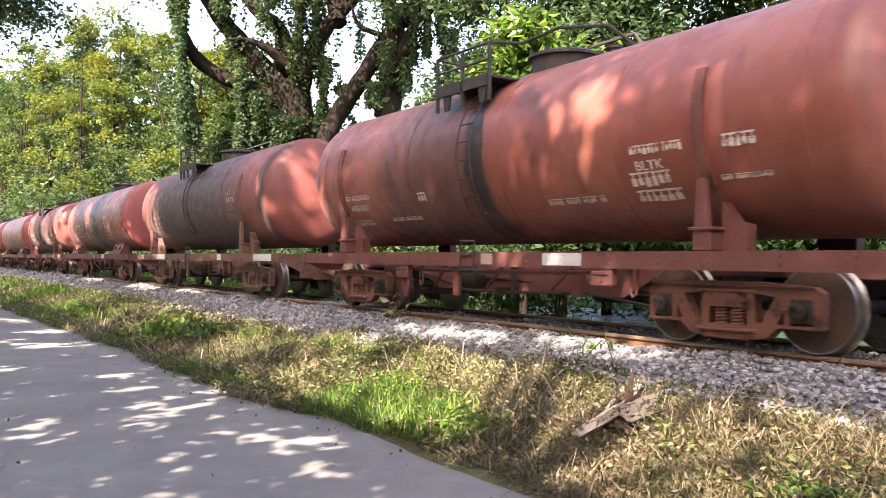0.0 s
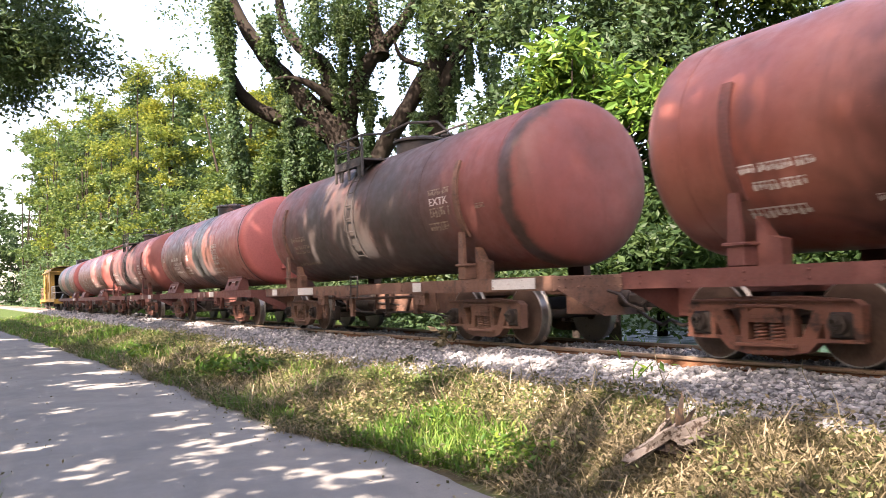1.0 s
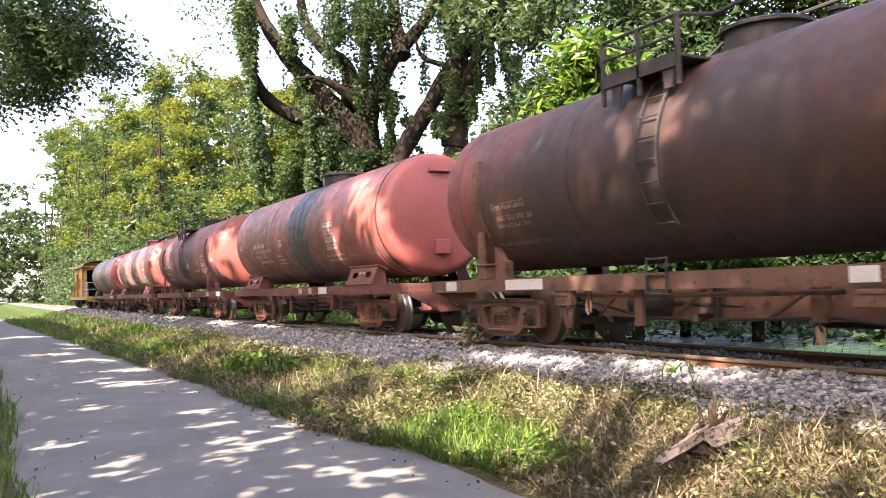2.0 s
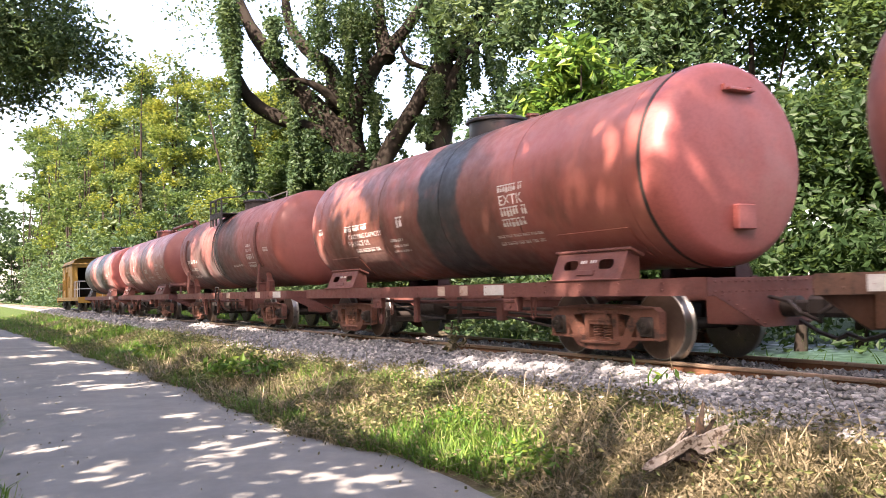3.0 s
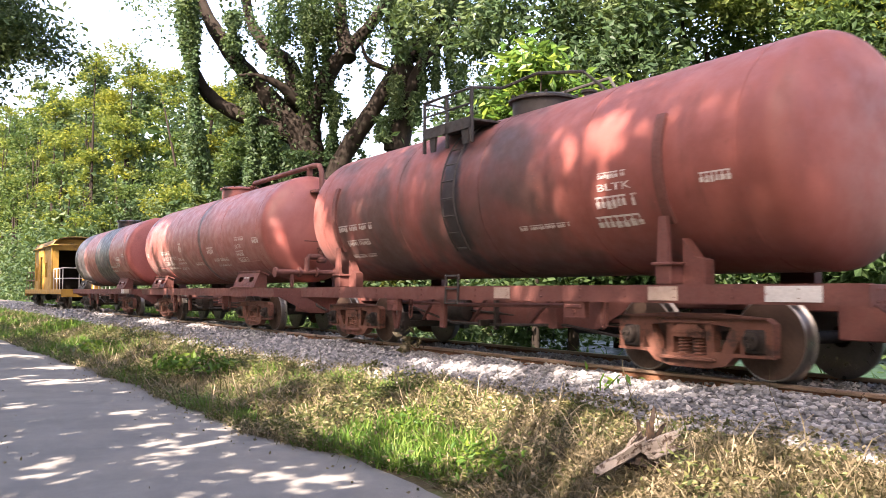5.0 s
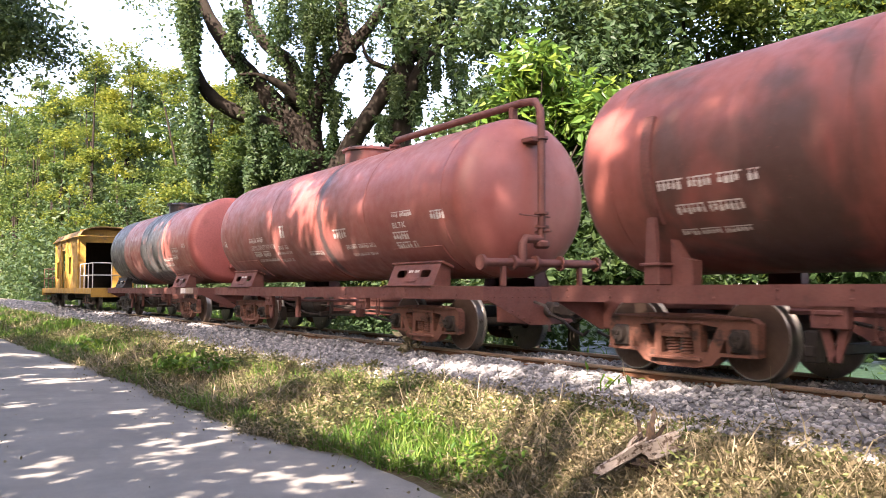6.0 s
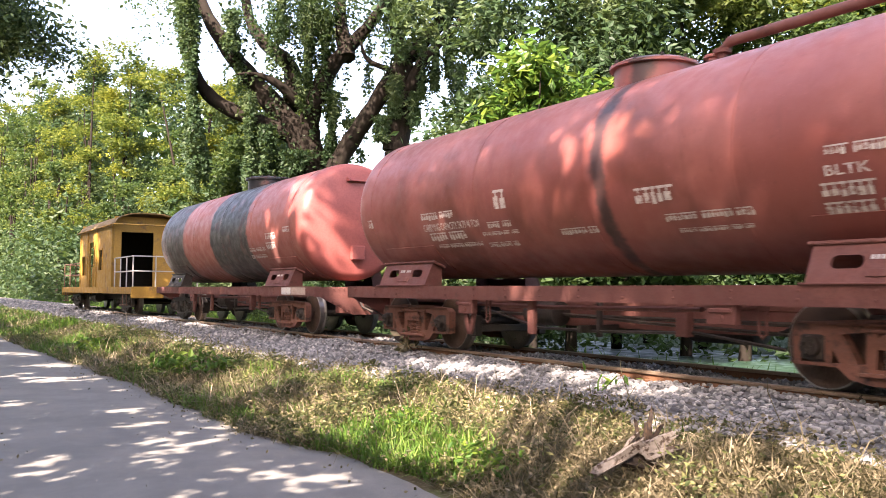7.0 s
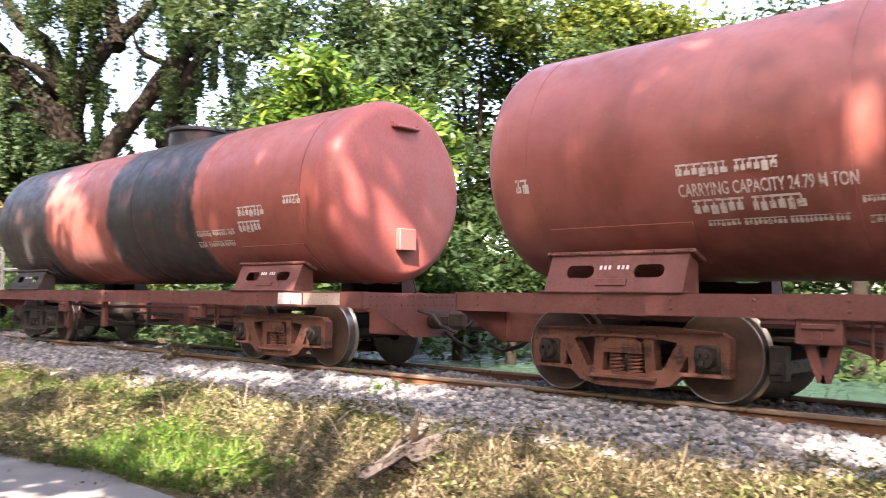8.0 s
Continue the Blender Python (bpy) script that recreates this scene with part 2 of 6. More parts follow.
weed_olive = foliage("weed_olive", (0.042, 0.054, 0.02), (0.098, 0.108, 0.038), (0.25, 0.22, 0.105), 0.3)
stencil = plain("stencil_paint", (0.5, 0.44, 0.41), (0.62, 0.57, 0.54), 14, 0.7, 0, 60, 0.1, (0.22, 0.08, 0.065), (0.5, 0.66))
# darker leaf copy for wood and undergrowth behind the pond, its shade coloured in
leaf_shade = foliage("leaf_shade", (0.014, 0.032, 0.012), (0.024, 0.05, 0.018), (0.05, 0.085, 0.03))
faint_stencil = plain("faint_stencil", (0.24, 0.19, 0.14), (0.32, 0.26, 0.2), 14, 0.75, 0, 60, 0.1, (0.1, 0.05, 0.04), (0.45, 0.6))


# ---- ground ----
RAIL_Z, TRACK_Y = 0.74, 7.0


def ground_height(x, y):
    """Height of the ground: road, verge, ballast bed, ditch and pond, far bank."""
    ys = np.array([-400, -30, -6, -1.5, 0.3, 0.6, 3.3, 3.85, 4.35, 5.0, 5.35, 5.95, 6.2, 7.8, 8.1, 9.2, 10.2, 15.0, 16.5, 22, 60, 400])
    zs = np.array([0.2, 0.2, 0.15, 0.08, 0.05, 0.0, 0.0, 0.03, 0.22, 0.4, 0.47, 0.6, 0.655, 0.655, 0.58, 0.1, -0.9, -0.9, -0.1, 0.5, 0.6, 0.6])
    z = np.interp(y, ys, zs)
    dry = np.interp(y, ys, np.array([0.2, 0.2, 0.15, 0.08, 0.05, 0.0, 0.0, 0.03, 0.22, 0.4, 0.47, 0.6, 0.655, 0.655, 0.58, 0.4, 0.4, 0.45, 0.5, 0.5, 0.6, 0.6]))
    w = np.clip((x + 26) / 5.0, 0, 1)
    z = z * w + dry * (1 - w)
    rough = np.where((y > 3.9) & (y < 5.6), 1.0, np.where((y > 0.3) & (y < 3.9), 0.0, 0.6))
    bumps = 0.05 * np.sin(x * 2.3 + 1.7 * np.sin(y * 1.9)) * np.sin(y * 2.9 + x * 0.8) + 0.02 * np.sin(x * 7.1 + y * 3) * np.sin(y * 6.7)
    near = np.exp(-np.abs(x + 5) / 60)
    return z + rough * bumps * near


def build_ground():
    xs = np.unique(np.concatenate([np.linspace(-1500, -80, 24), np.linspace(-80, -30, 50), np.linspace(-30, 6, 200), np.linspace(6, 60, 16), np.linspace(60, 1500, 20)]))
    ys = np.unique(np.concatenate([np.linspace(-1500, -20, 20), np.linspace(-20, 0, 16), np.linspace(0, 9, 90), np.linspace(9, 30, 30), np.linspace(30, 1500, 24)]))
    gx, gy = np.meshgrid(xs, ys)
    gz = ground_height(gx, gy)
    v = np.stack([gx, gy, gz], -1).reshape(-1, 3)
    nx, ny = len(xs), len(ys)
    i, j = np.meshgrid(np.arange(nx - 1), np.arange(ny - 1))
    k = (j * nx + i).ravel()
    q = np.stack([k, k + 1, k + nx + 1, k + nx], -1)
    m = Mat("soil", 0.95, 0.0, 0.1)
    col = m.mix(m.noise(1.2, 6, 0.7), (0.05, 0.04, 0.022), (0.1, 0.078, 0.042))
    col = m.mix(m.ramp(m.noise(0.9, 5, 0.7), 0.45, 0.62), col, (0.09, 0.1, 0.035))
    col = m.mix(m.ramp(m.noise(14, 5, 0.7), 0.4, 0.7, 0, 0.7), col, (0.16, 0.125, 0.075))
    behind = m.math("MAXIMUM", m.ramp(m.axis(1), 8.1, 8.9), m.ramp(m.axis(0), -26.0, -36.0))
    col = m.mix(behind, col, m.mix(m.noise(2.5, 6, 0.7), (0.02, 0.035, 0.01), (0.05, 0.075, 0.02)))
    bed = m.math("MINIMUM", m.ramp(m.axis(1), 5.35, 5.6), m.ramp(m.axis(1), 8.3, 8.0))
    col = m.mix(bed, col, m.mix(m.noise(30, 4), (0.07, 0.068, 0.068), (0.15, 0.148, 0.145)))
    m.color(col)
    m.bump(m.noise(18, 6), 0.8, 0.04)
    thing("ground", "dry grassy earth with a raised railway bank", "ground", kind="structure", m=raw_mesh("ground", v, q, m.mat, True))


def road_edges(x):
    """Inner and outer edge of the road at x."""
    far = np.interp(x, [-420, -60, -28.7, -20, -13.7, -10, -8.6, -6.8, -5, 0, 10, 300], [-5.0, 1.6, 2.87, 3.2, 3.42, 3.36, 3.4, 3.66, 3.8, 3.75, 3.6, 3.6])
    far = far + 0.05 * np.sin(x * 1.7) + 0.03 * np.sin(x * 5.3 + 1) + 0.015 * np.sin(x * 13)
    near = 0.52 + 0.08 * np.sin(x * 0.9) + 0.03 * np.sin(x * 4.1) - 0.022 * np.clip(-x - 14, 0, 400)
    return near, far


def build_road():
    m = Mat("asphalt", 0.9, 0.0, 0.2)
    col = m.mix(m.ramp(m.noise(1.1, 6, 0.75), 0.3, 0.7), (0.165, 0.157, 0.143), (0.235, 0.223, 0.2))
    col = m.mix(m.ramp(m.noise(160, 3, 0.7), 0.42, 0.62, 0, 0.5), col, (0.11, 0.107, 0.1))
    col = m.mix(m.ramp(m.noise(240, 2), 0.6, 0.7, 0, 0.4), col, (0.29, 0.28, 0.26))
    col = m.mix(m.ramp(m.noise(0.45, 6, 0.75), 0.5, 0.66, 0, 0.6), col, (0.22, 0.2, 0.17))
    m.color(col)
    m.bump(m.math("ADD", m.noise(150, 3), m.noise(9, 3)), 0.5, 0.008)
    xs = np.unique(np.concatenate([np.linspace(-420, -60, 50), np.linspace(-60, 40, 500), np.linspace(40, 300, 20)]))
    near, far = road_edges(xs)
    v, n = [], 9
    for k in range(n):
        s = k / (n - 1)
        y = near + (far - near) * s
        z = 0.016 + 0.03 * (1 - (2 * s - 1) ** 2) + 0.006 * np.sin(xs * 1.3 + s * 5)
        v.append(np.stack([xs, y, z], -1))
    v.insert(0, np.stack([xs, near - 0.05, 0 * xs - 0.03], -1))
    v.append(np.stack([xs, far + 0.05, 0 * xs - 0.03], -1))
    v = np.concatenate(v)
    nx = len(xs)
    k = (np.arange(n + 1)[:, None] * nx + np.arange(nx - 1)[None]).ravel()
    q = np.stack([k, k + 1, k + nx + 1, k + nx], -1)
    thing("road", "worn grey asphalt lane with ragged edges", "road", kind="structure", m=raw_mesh("road", v, q, m.mat, True))


def build_pond():
    m = Mat("duckweed", 0.5, 0.0, 0.3)
    col = m.mix(m.noise(0.8, 5), (0.008, 0.026, 0.016), (0.014, 0.042, 0.022))
    col = m.mix(m.ramp(m.noise(30, 4), 0.55, 0.7), col, (0.03, 0.07, 0.03))
    m.color(col)
    m.rough(m.ramp(m.noise(3, 4), 0.4, 0.6, 0.5, 0.85))
    m.bump(m.noise(40, 3), 0.08, 0.003)
    xs, ys = np.linspace(-27, 40, 40), np.linspace(8.8, 17.2, 12)
    gx, gy = np.meshgrid(xs, ys)
    v = np.stack([gx, gy, gx * 0 + 0.08], -1).reshape(-1, 3)
    i, j = np.meshgrid(np.arange(39), np.arange(11))
    k = (j * 40 + i).ravel()
    thing("pond_water", "still pond covered in green duckweed", "water", kind="structure",
          m=raw_mesh("pond_water", v, np.stack([k, k + 1, k + 41, k + 40], -1), m.mat, True))


# ---- track ----
def build_track():
    for s, nm in ((-0.5, "near"), (0.5, "far")):
        head, web = M(), M()
        y = TRACK_Y + s + (-0.03 if s < 0 else 0.03)
        head.box(-290, 200, y - 0.032, y + 0.032, RAIL_Z - 0.035, RAIL_Z, 0.007)
        web.box(-290, 200, y - 0.008, y + 0.008, RAIL_Z - 0.11, RAIL_Z - 0.034, 0.002)
        web.box(-290, 200, y - 0.055, y + 0.055, RAIL_Z - 0.125, RAIL_Z - 0.108, 0.004)
        ob = thing("rail", "rusty steel rail with a worn running surface", "rail", "rails of the track", "structure", m=web, material=rail_rust)
        part("rail_head", head, rail_head, ob, "worn bright rail head")
    wood = plain("sleeper_wood", (0.05, 0.038, 0.028), (0.09, 0.07, 0.05), 4, 0.9, 0, 30, 0.6)
    sl = M().box(-0.11, 0.11, -0.9, 0.9, -0.13, 0, 0.012)
    me = sl.mesh("sleeper")
    me.materials.append(wood)
    chair = M().box(-0.07, 0.07, -0.08, 0.08, 0, 0.022, 0.004).box(-0.03, 0.03, -0.1, -0.055, 0.02, 0.05, 0.004).box(-0.03, 0.03, 0.055, 0.1, 0.02, 0.05, 0.004).mesh("rail_clip")
    chair.materials.append(rail_rust)
    rng = random.Random(3)
    x = -60.0
    while x < 12:
        ob = thing("sleeper", "dark weathered wooden sleeper under the rails", "sleeper", "sleepers under the rails",
                   at=pose(x, TRACK_Y + rng.uniform(-0.03, 0.03), RAIL_Z - 0.125, 0, 0, rng.uniform(-1.5, 1.5)), m=me)
        for s in (-0.53, 0.53):
            part("rail_clip", chair, None, ob, "", pose(0, s, 0))
        x += 0.66


# ---- tank wagons ----
PITCH, SPEED = 11.28, 6.62
LEN, BOGIE, WB, WR = 10.1, 1.66, 1.41, 0.362
TANK_R, TANK_Z = 1.04, 1.98
TANK_B = 9.68


def rounded(x0, x1, z0, z1, r, seg=5):
    pts = []
    for cx, cz, a0 in ((x1 - r, z1 - r, 0), (x0 + r, z1 - r, 90), (x0 + r, z0 + r, 180), (x1 - r, z0 + r, 270)):
        for i in range(seg):
            a = radians(a0 + 90 * i / (seg - 1))
            pts.append((cx + r * math.cos(a), cz + r * math.sin(a)))
    return pts


def make_wheel(side):
    """One wheel: disc and tread as two meshes, on the axle line; side -1 is the outer face towards -y."""
    y = 0.5 * side
    o = side
    prof = [(y + o * 0.085, 0.01), (y + o * 0.085, 0.075), (y + o * 0.05, 0.085), (y + o * 0.03, 0.12), (y + o * 0.02, 0.2), (y + o * 0.035, 0.27), (y + o * 0.072, 0.295), (y + o * 0.074, 0.335), (y + o * 0.072, 0.345)]
    disc = M().lathe(prof, 40, "y")
    for k in range(2):
        a = math.pi * k + 0.4
        disc.lathe([(y + o * 0.012, 0.028), (y + o * 0.045, 0.028)], 10, "y", (0.235 * math.cos(a), 0, 0.235 * math.sin(a)))
    tread = M().lathe([(y + o * 0.072, 0.338), (y + o * 0.075, 0.35), (y + o * 0.068, 0.356), (y - o * 0.01, WR), (y - o * 0.024, WR + 0.012), (y - o * 0.034, WR + 0.026), (y - o * 0.046, WR + 0.02), (y - o * 0.055, 0.33), (y - o * 0.05, 0.1)], 48, "y", caps=False)
    return disc.mesh("wheel_disc"), tread.mesh("tread")


def side_frame():
    """Cast bogie side frame with windows, in x and z round the bogie's middle, axle height 0."""
    h = WB / 2
    m = M()
    y0, y1 = -0.05, 0.05
    top = [(-h - 0.17, 0.14), (-h - 0.1, 0.185), (-h + 0.15, 0.2), (-0.3, 0.215), (0.3, 0.215), (h - 0.15, 0.2), (h + 0.1, 0.185), (h + 0.17, 0.14), (h + 0.175, 0.075), (h - 0.12, 0.082), (0.34, 0.115), (-0.34, 0.115), (-h + 0.12, 0.082), (-h - 0.175, 0.075)]
    m.plate(top, y0, y1)
    m.box(-h - 0.12, h + 0.12, y0 - 0.018, y0 + 0.01, 0.168, 0.192, 0.006)
    for s in (-1, 1):
        m.plate([(s * 0.175, 0.13), (s * 0.26, 0.13), (s * 0.285, -0.2), (s * 0.2, -0.2)], y0, y1)
        m.plate([(s * (h - 0.1), 0.1), (s * (h - 0.24), 0.1), (s * 0.29, -0.21), (s * 0.43, -0.21)], y0, y1)
        m.plate([(s * (h + 0.175), 0.09), (s * (h + 0.1), 0.09), (s * (h + 0.105), -0.14), (s * (h + 0.17), -0.14)], y0, y1)
        m.plate([(s * (h - 0.16), 0.09), (s * (h - 0.1), 0.09), (s * (h - 0.1), -0.14), (s * (h - 0.15), -0.14)], y0, y1)
        m.plate([(s * (h + 0.18), -0.122), (s * 0.3, -0.122), (s * 0.28, -0.155), (s * (h + 0.18), -0.147)], y0 - 0.004, y0 + 0.04)
        m.plate([(s * 0.2, -0.12), (s * 0.34, -0.12), (s * 0.38, -0.2), (s * 0.2, -0.2)], y0, y1)
    m.plate([(-0.5, -0.15), (0.5, -0.15), (0.4, -0.235), (0.22, -0.27), (-0.22, -0.27), (-0.4, -0.235)], y0 - 0.005, y1 + 0.005)
    m.box(-0.3, 0.3, y0 - 0.05, y1, -0.205, -0.175, 0.006)
    m.box(-0.3, 0.3, y0 - 0.022, y1, 0.122, 0.15, 0.005)
    return m.mesh("side_frame", 30)


def coil_spring():
    m = M()
    for sx in (0.0,):
        pts = [(sx + 0.055 * math.cos(a), 0.055 * math.sin(a), -0.165 + 0.0145 * a / math.pi) for a in np.linspace(0, 15 * math.pi, 106)]
        m.tube(pts, 0.0115, 6)
        m.lathe([(-0.175, 0.03), (0.05, 0.03)], 8, "z", (sx, 0, 0))
    return m.mesh("coil_spring", 60)


def bolster_end():
    m = M()
    pts = [(-0.17, -0.0), (-0.17, 0.075), (-0.12, 0.115), (0.12, 0.115), (0.17, 0.075), (0.17, 0.0)]
    m.plate(pts, -0.075, 0.05)
    m.box(-0.15, 0.15, -0.085, 0.05, 0.03, 0.055, 0.004)
    m.box(-0.19, 0.19, -0.06, 0.05, 0.045, 0.06, 0.004)
    return m.mesh("bolster_end", 30)


def axle_box():
    m = M().box(-0.1, 0.1, -0.09, 0.06, -0.11, 0.09, 0.018)
    m.lathe([(-0.15, 0.055), (-0.14, 0.075), (-0.09, 0.085), (-0.07, 0.085)], 16, "y")
    for k in range(3):
        a = 2 * math.pi * k / 3 + 0.5
        m.lathe([(-0.172, 0.018), (-0.145, 0.02)], 8, "y", (0.038 * math.cos(a), 0, 0.038 * math.sin(a)))
    return m.mesh("axle_box", 40)


WHEEL = {s: make_wheel(s) for s in (-1, 1)}
SIDE_FRAME, SPRINGS, BOLSTER_END, AXLE_BOX = side_frame(), coil_spring(), bolster_end(), axle_box()
AXLE = M().lathe([(-0.62, 0.05), (-0.45, 0.06), (0.45, 0.06), (0.62, 0.05)], 14, "y").mesh("axle")
BOLSTER = M().box(-0.16, 0.16, -0.6, 0.6, 0.03, 0.2, 0.02).lathe([(0.2, 0.17), (0.28, 0.16)], 20, "z").box(-0.7, 0.7, -0.05, 0.05, -0.06, 0.04, 0.01).mesh("bolster")
SPINNING = []      # wheelsets that roll with the train


def copied(me, material):
    """The same mesh in another paint."""
    key = me.name + material.name
    if key not in copied.made:
        c = me.copy()
        c.materials.clear()
        c.materials.append(material)
        copied.made[key] = c
    return copied.made[key]


copied.made = {}


def bogie(parent, x, paint):
    """A two-axle bogie under a wagon, with its rolling wheelsets."""
    b = part("bogie", copied(BOLSTER, dark_steel), None, parent, "cast steel bogie with coil springs", pose(x, 0, WR))
    for s in (-1, 1):
        turn = pose(0, s * 0.71, 0, 0, 0, 0 if s < 0 else 180)
        part("side_frame", copied(SIDE_FRAME, paint), None, b, "", turn)
        for k in (-0.085, 0.085):
            part("coil_spring", copied(SPRINGS, paint), None, b, "", turn @ pose(k, 0, 0))
        part("bolster_end", copied(BOLSTER_END, paint), None, b, "", turn)
        for k in (-1, 1):
            part("axle_box", copied(AXLE_BOX, dark_steel), None, b, "greasy black axle box", turn @ pose(k * WB / 2, 0.02, 0))
    for k in (-1, 1):
        w = part("wheelset", copied(AXLE, dark_steel), None, parent, "rusty steel wheelset with bright treads", pose(x + k * WB / 2, 0, WR))
        for s in (-1, 1):
            part("wheel", copied(WHEEL[s][0], wheel_face), None, w)
            part("tread", copied(WHEEL[s][1], wheel_tread), None, w, "bright worn wheel tread")
        SPINNING.append((w, x + k * WB / 2))
    return b


def on_tank(x, a, r=TANK_R):
    """A point of the tank's skin: a is the angle in degrees up from the camera-side horizontal."""
    return Vector((x, -r * math.cos(radians(a)), TANK_Z + r * math.sin(radians(a))))


def text_mesh(words, height, x, a, width, lift=0.006):
    """Painted words wrapped on the tank's side; x and the angle give the line's start."""
    cu = bpy.data.curves.new("words", "FONT")
    cu.body, cu.size, cu.resolution_u, cu.offset = words, 1.0, 2, 0.012
    tmp = bpy.data.objects.new("words", cu)
    me = bpy.data.meshes.new_from_object(tmp)
    bpy.data.objects.remove(tmp)
    us, vs = [v.co.x for v in me.vertices], [v.co.y for v in me.vertices]
    u0, u1, v0, v1 = min(us), max(us), min(vs), max(vs)
    for v in me.vertices:
        v.co = on_tank(x + (v.co.x - u0) / (u1 - u0) * width, a + math.degrees((v.co.y - v0) / (v1 - v0) * height / TANK_R), TANK_R + lift)
    me.materials.append(stencil)
    return me


def bars_mesh(x, a, width, height, seed, bold=0.3):
    """A line of writing that cannot be read: a head stroke and short bars, curved with the tank."""
    rng = random.Random(seed)
    m = M()

    def patch(u0, u1, v0, v1):
        k = 3
        vs = [on_tank(x + u, a + math.degrees(v / TANK_R), TANK_R + 0.006) for v in np.linspace(v0, v1, k) for u in (u0, u1)]
        m.add(vs, [(2 * i, 2 * i + 1, 2 * i + 3, 2 * i + 2) for i in range(k - 1)])
    u = 0.0
    while u < width:
        w = min(rng.uniform(2.2, 5.0) * height, width - u)
        if w < 0.4 * height:
            break
        patch(u, u + w, height * 0.86, height)
        q = u
        while q < u + w - 0.25 * height:
            d = rng.uniform(0.3, 0.55) * height
            patch(q, q + d, rng.uniform(0.0, 0.2) * height, height * rng.uniform(0.55, 0.72))
            patch(q + d * 0.4, q + d * 0.4 + 0.12 * height, height * 0.5, height * 0.9)
            q += d + 0.14 * height
        u += w + 0.5 * height
    return m


def end_cap():
    """Profile of a shallow end with a turned rim: depth and radius."""
    flat = [(0.07 * (r / 0.9) ** 2, r) for r in np.linspace(0.02, 0.9, 12)]
    rim = [(0.07 + 0.17 * (1 - math.cos(w)) + 0.03 * math.sin(w), 0.9 + 0.14 * math.sin(w)) for w in np.linspace(0.15, math.pi / 2, 7)]
    return flat + rim


def tank_body(kind, ta, tb):
    """The shell: dished welded ends, or flat ends with a turned rim."""
    if kind == "dished":
        cap = [(0.36 * (1 - math.sin(w)), max(TANK_R * math.cos(w) ** 0.6, 0.02)) for w in np.linspace(math.pi / 2, 0, 11)]
    else:
        cap = end_cap()
    body = [(x, TANK_R) for x in np.linspace(ta + 0.45, tb - 0.45, 12)]
    prof = [(ta + s, r) for s, r in cap] + body + [(tb - s, r) for s, r in cap[::-1]]
    return M().lathe(prof, 72, "x", (0, 0, TANK_Z)).mesh("tank", 50)


def hoop(x, half, r0, r1, a0, a1, seg=40):
    """A flat strap round part of the tank."""
    m = M()
    v, f = [], []
    for i in range(seg + 1):
        a = a0 + (a1 - a0) * i / seg
        for dx, r in ((-half, r0), (-half, r1), (half, r1), (half, r0)):
            v.append(on_tank(x + dx, a, r))
    for i in range(seg):
        for k in range(4):
            f.append((4 * i + k, 4 * i + (k + 1) % 4, 4 * i + 4 + (k + 1) % 4, 4 * i + 4 + k))
    f += [(0, 1, 2, 3), (4 * seg + 3, 4 * seg + 2, 4 * seg + 1, 4 * seg)]
    return m.add(v, f)


def rivets(points, r=0.012, axis="y", d=-0.008):
    m = M()
    for p in points:
        m.lathe([(0, r), (d * 0.7, r * 0.8), (d, r * 0.3)], 6, axis, p)
    return m


def rivet_part(m, paint, parent):
    return tagged(part("rivets", m, paint, parent), kind="stuff")


def plate_saddle(w, x, paint, wide, shell):
    """Riveted cradle plates with two oval holes, one on each side."""
    for s in (-1, 1):
        h = wide / 2
        m = M()
        slope = Matrix.Translation((x, s * 0.97, 0.83)) @ pose(0, 0, 0, 23 * s, 0, 0)
        plates = M()
        for a, b in ((-h, -0.0), (0.0, h)):
            mid = (a + b) / 2
            outer = rounded(a, b, 0, 0.335, 0.004)
            inner = rounded(mid - wide * 0.105, mid + wide * 0.105, 0.13, 0.24, 0.05)
            plates.frame_plate(outer, inner, -0.008, 0.008)
        m.add(plates.v, plates.f, slope)
        m.box(x - h - 0.02, x + h + 0.02, s * 0.97 - 0.05, s * 0.97 + 0.05, 0.832, 0.85, 0.004)
        m.add([(px, py, pz) for px, py, pz in M().box(-h - 0.05, h + 0.05, min(-0.03 * -s, 0.17 * -s), max(-0.03 * -s, 0.17 * -s), 0.325, 0.36, 0.008).v],
              M().box(-h - 0.05, h + 0.05, min(-0.03 * -s, 0.17 * -s), max(-0.03 * -s, 0.17 * -s), 0.325, 0.36, 0.008).f, slope)
        for e in (-h, h):
            m.plate([(s * 0.955, 0.835), (s * 0.835, 1.13), (s * 0.7, 1.13), (s * 0.7, 0.835)], -0.006, 0.006, pose(x + e * 0.98, 0, 0, 0, 0, 90))
        sad = part("saddle", m, paint, w, "riveted cradle plate with two oval holes")
        rv = rivets([(u, -0.03, 0.343) for u in np.linspace(-h, h, 14)])
        rivet_part(M().add(rv.v, rv.f, slope), paint, sad)
        if s < 0:
            tag = M().add(M().box(-0.14, 0.14, -0.02, -0.006, 0.06, 0.12, 0.004).v, M().box(-0.14, 0.14, -0.02, -0.006, 0.06, 0.12, 0.004).f, slope)
            part("number_plate", tag, paint, sad)
            mk = M()
            for q in (-0.13, -0.09, -0.05, 0.03, 0.07, 0.11):
                bx = M().box(q, q + 0.022, -0.0125, -0.0085, 0.2, 0.235, 0.001)
                mk.add(bx.v, bx.f, slope)
            tagged(part("lettering", mk, white_paint, sad, "small white painted marks"), kind="stuff")
        part("doubler", hoop(x, h + 0.02, TANK_R - 0.002, TANK_R + 0.012, *((-62, -36) if s < 0 else (216, 242)), 8), shell, sad)


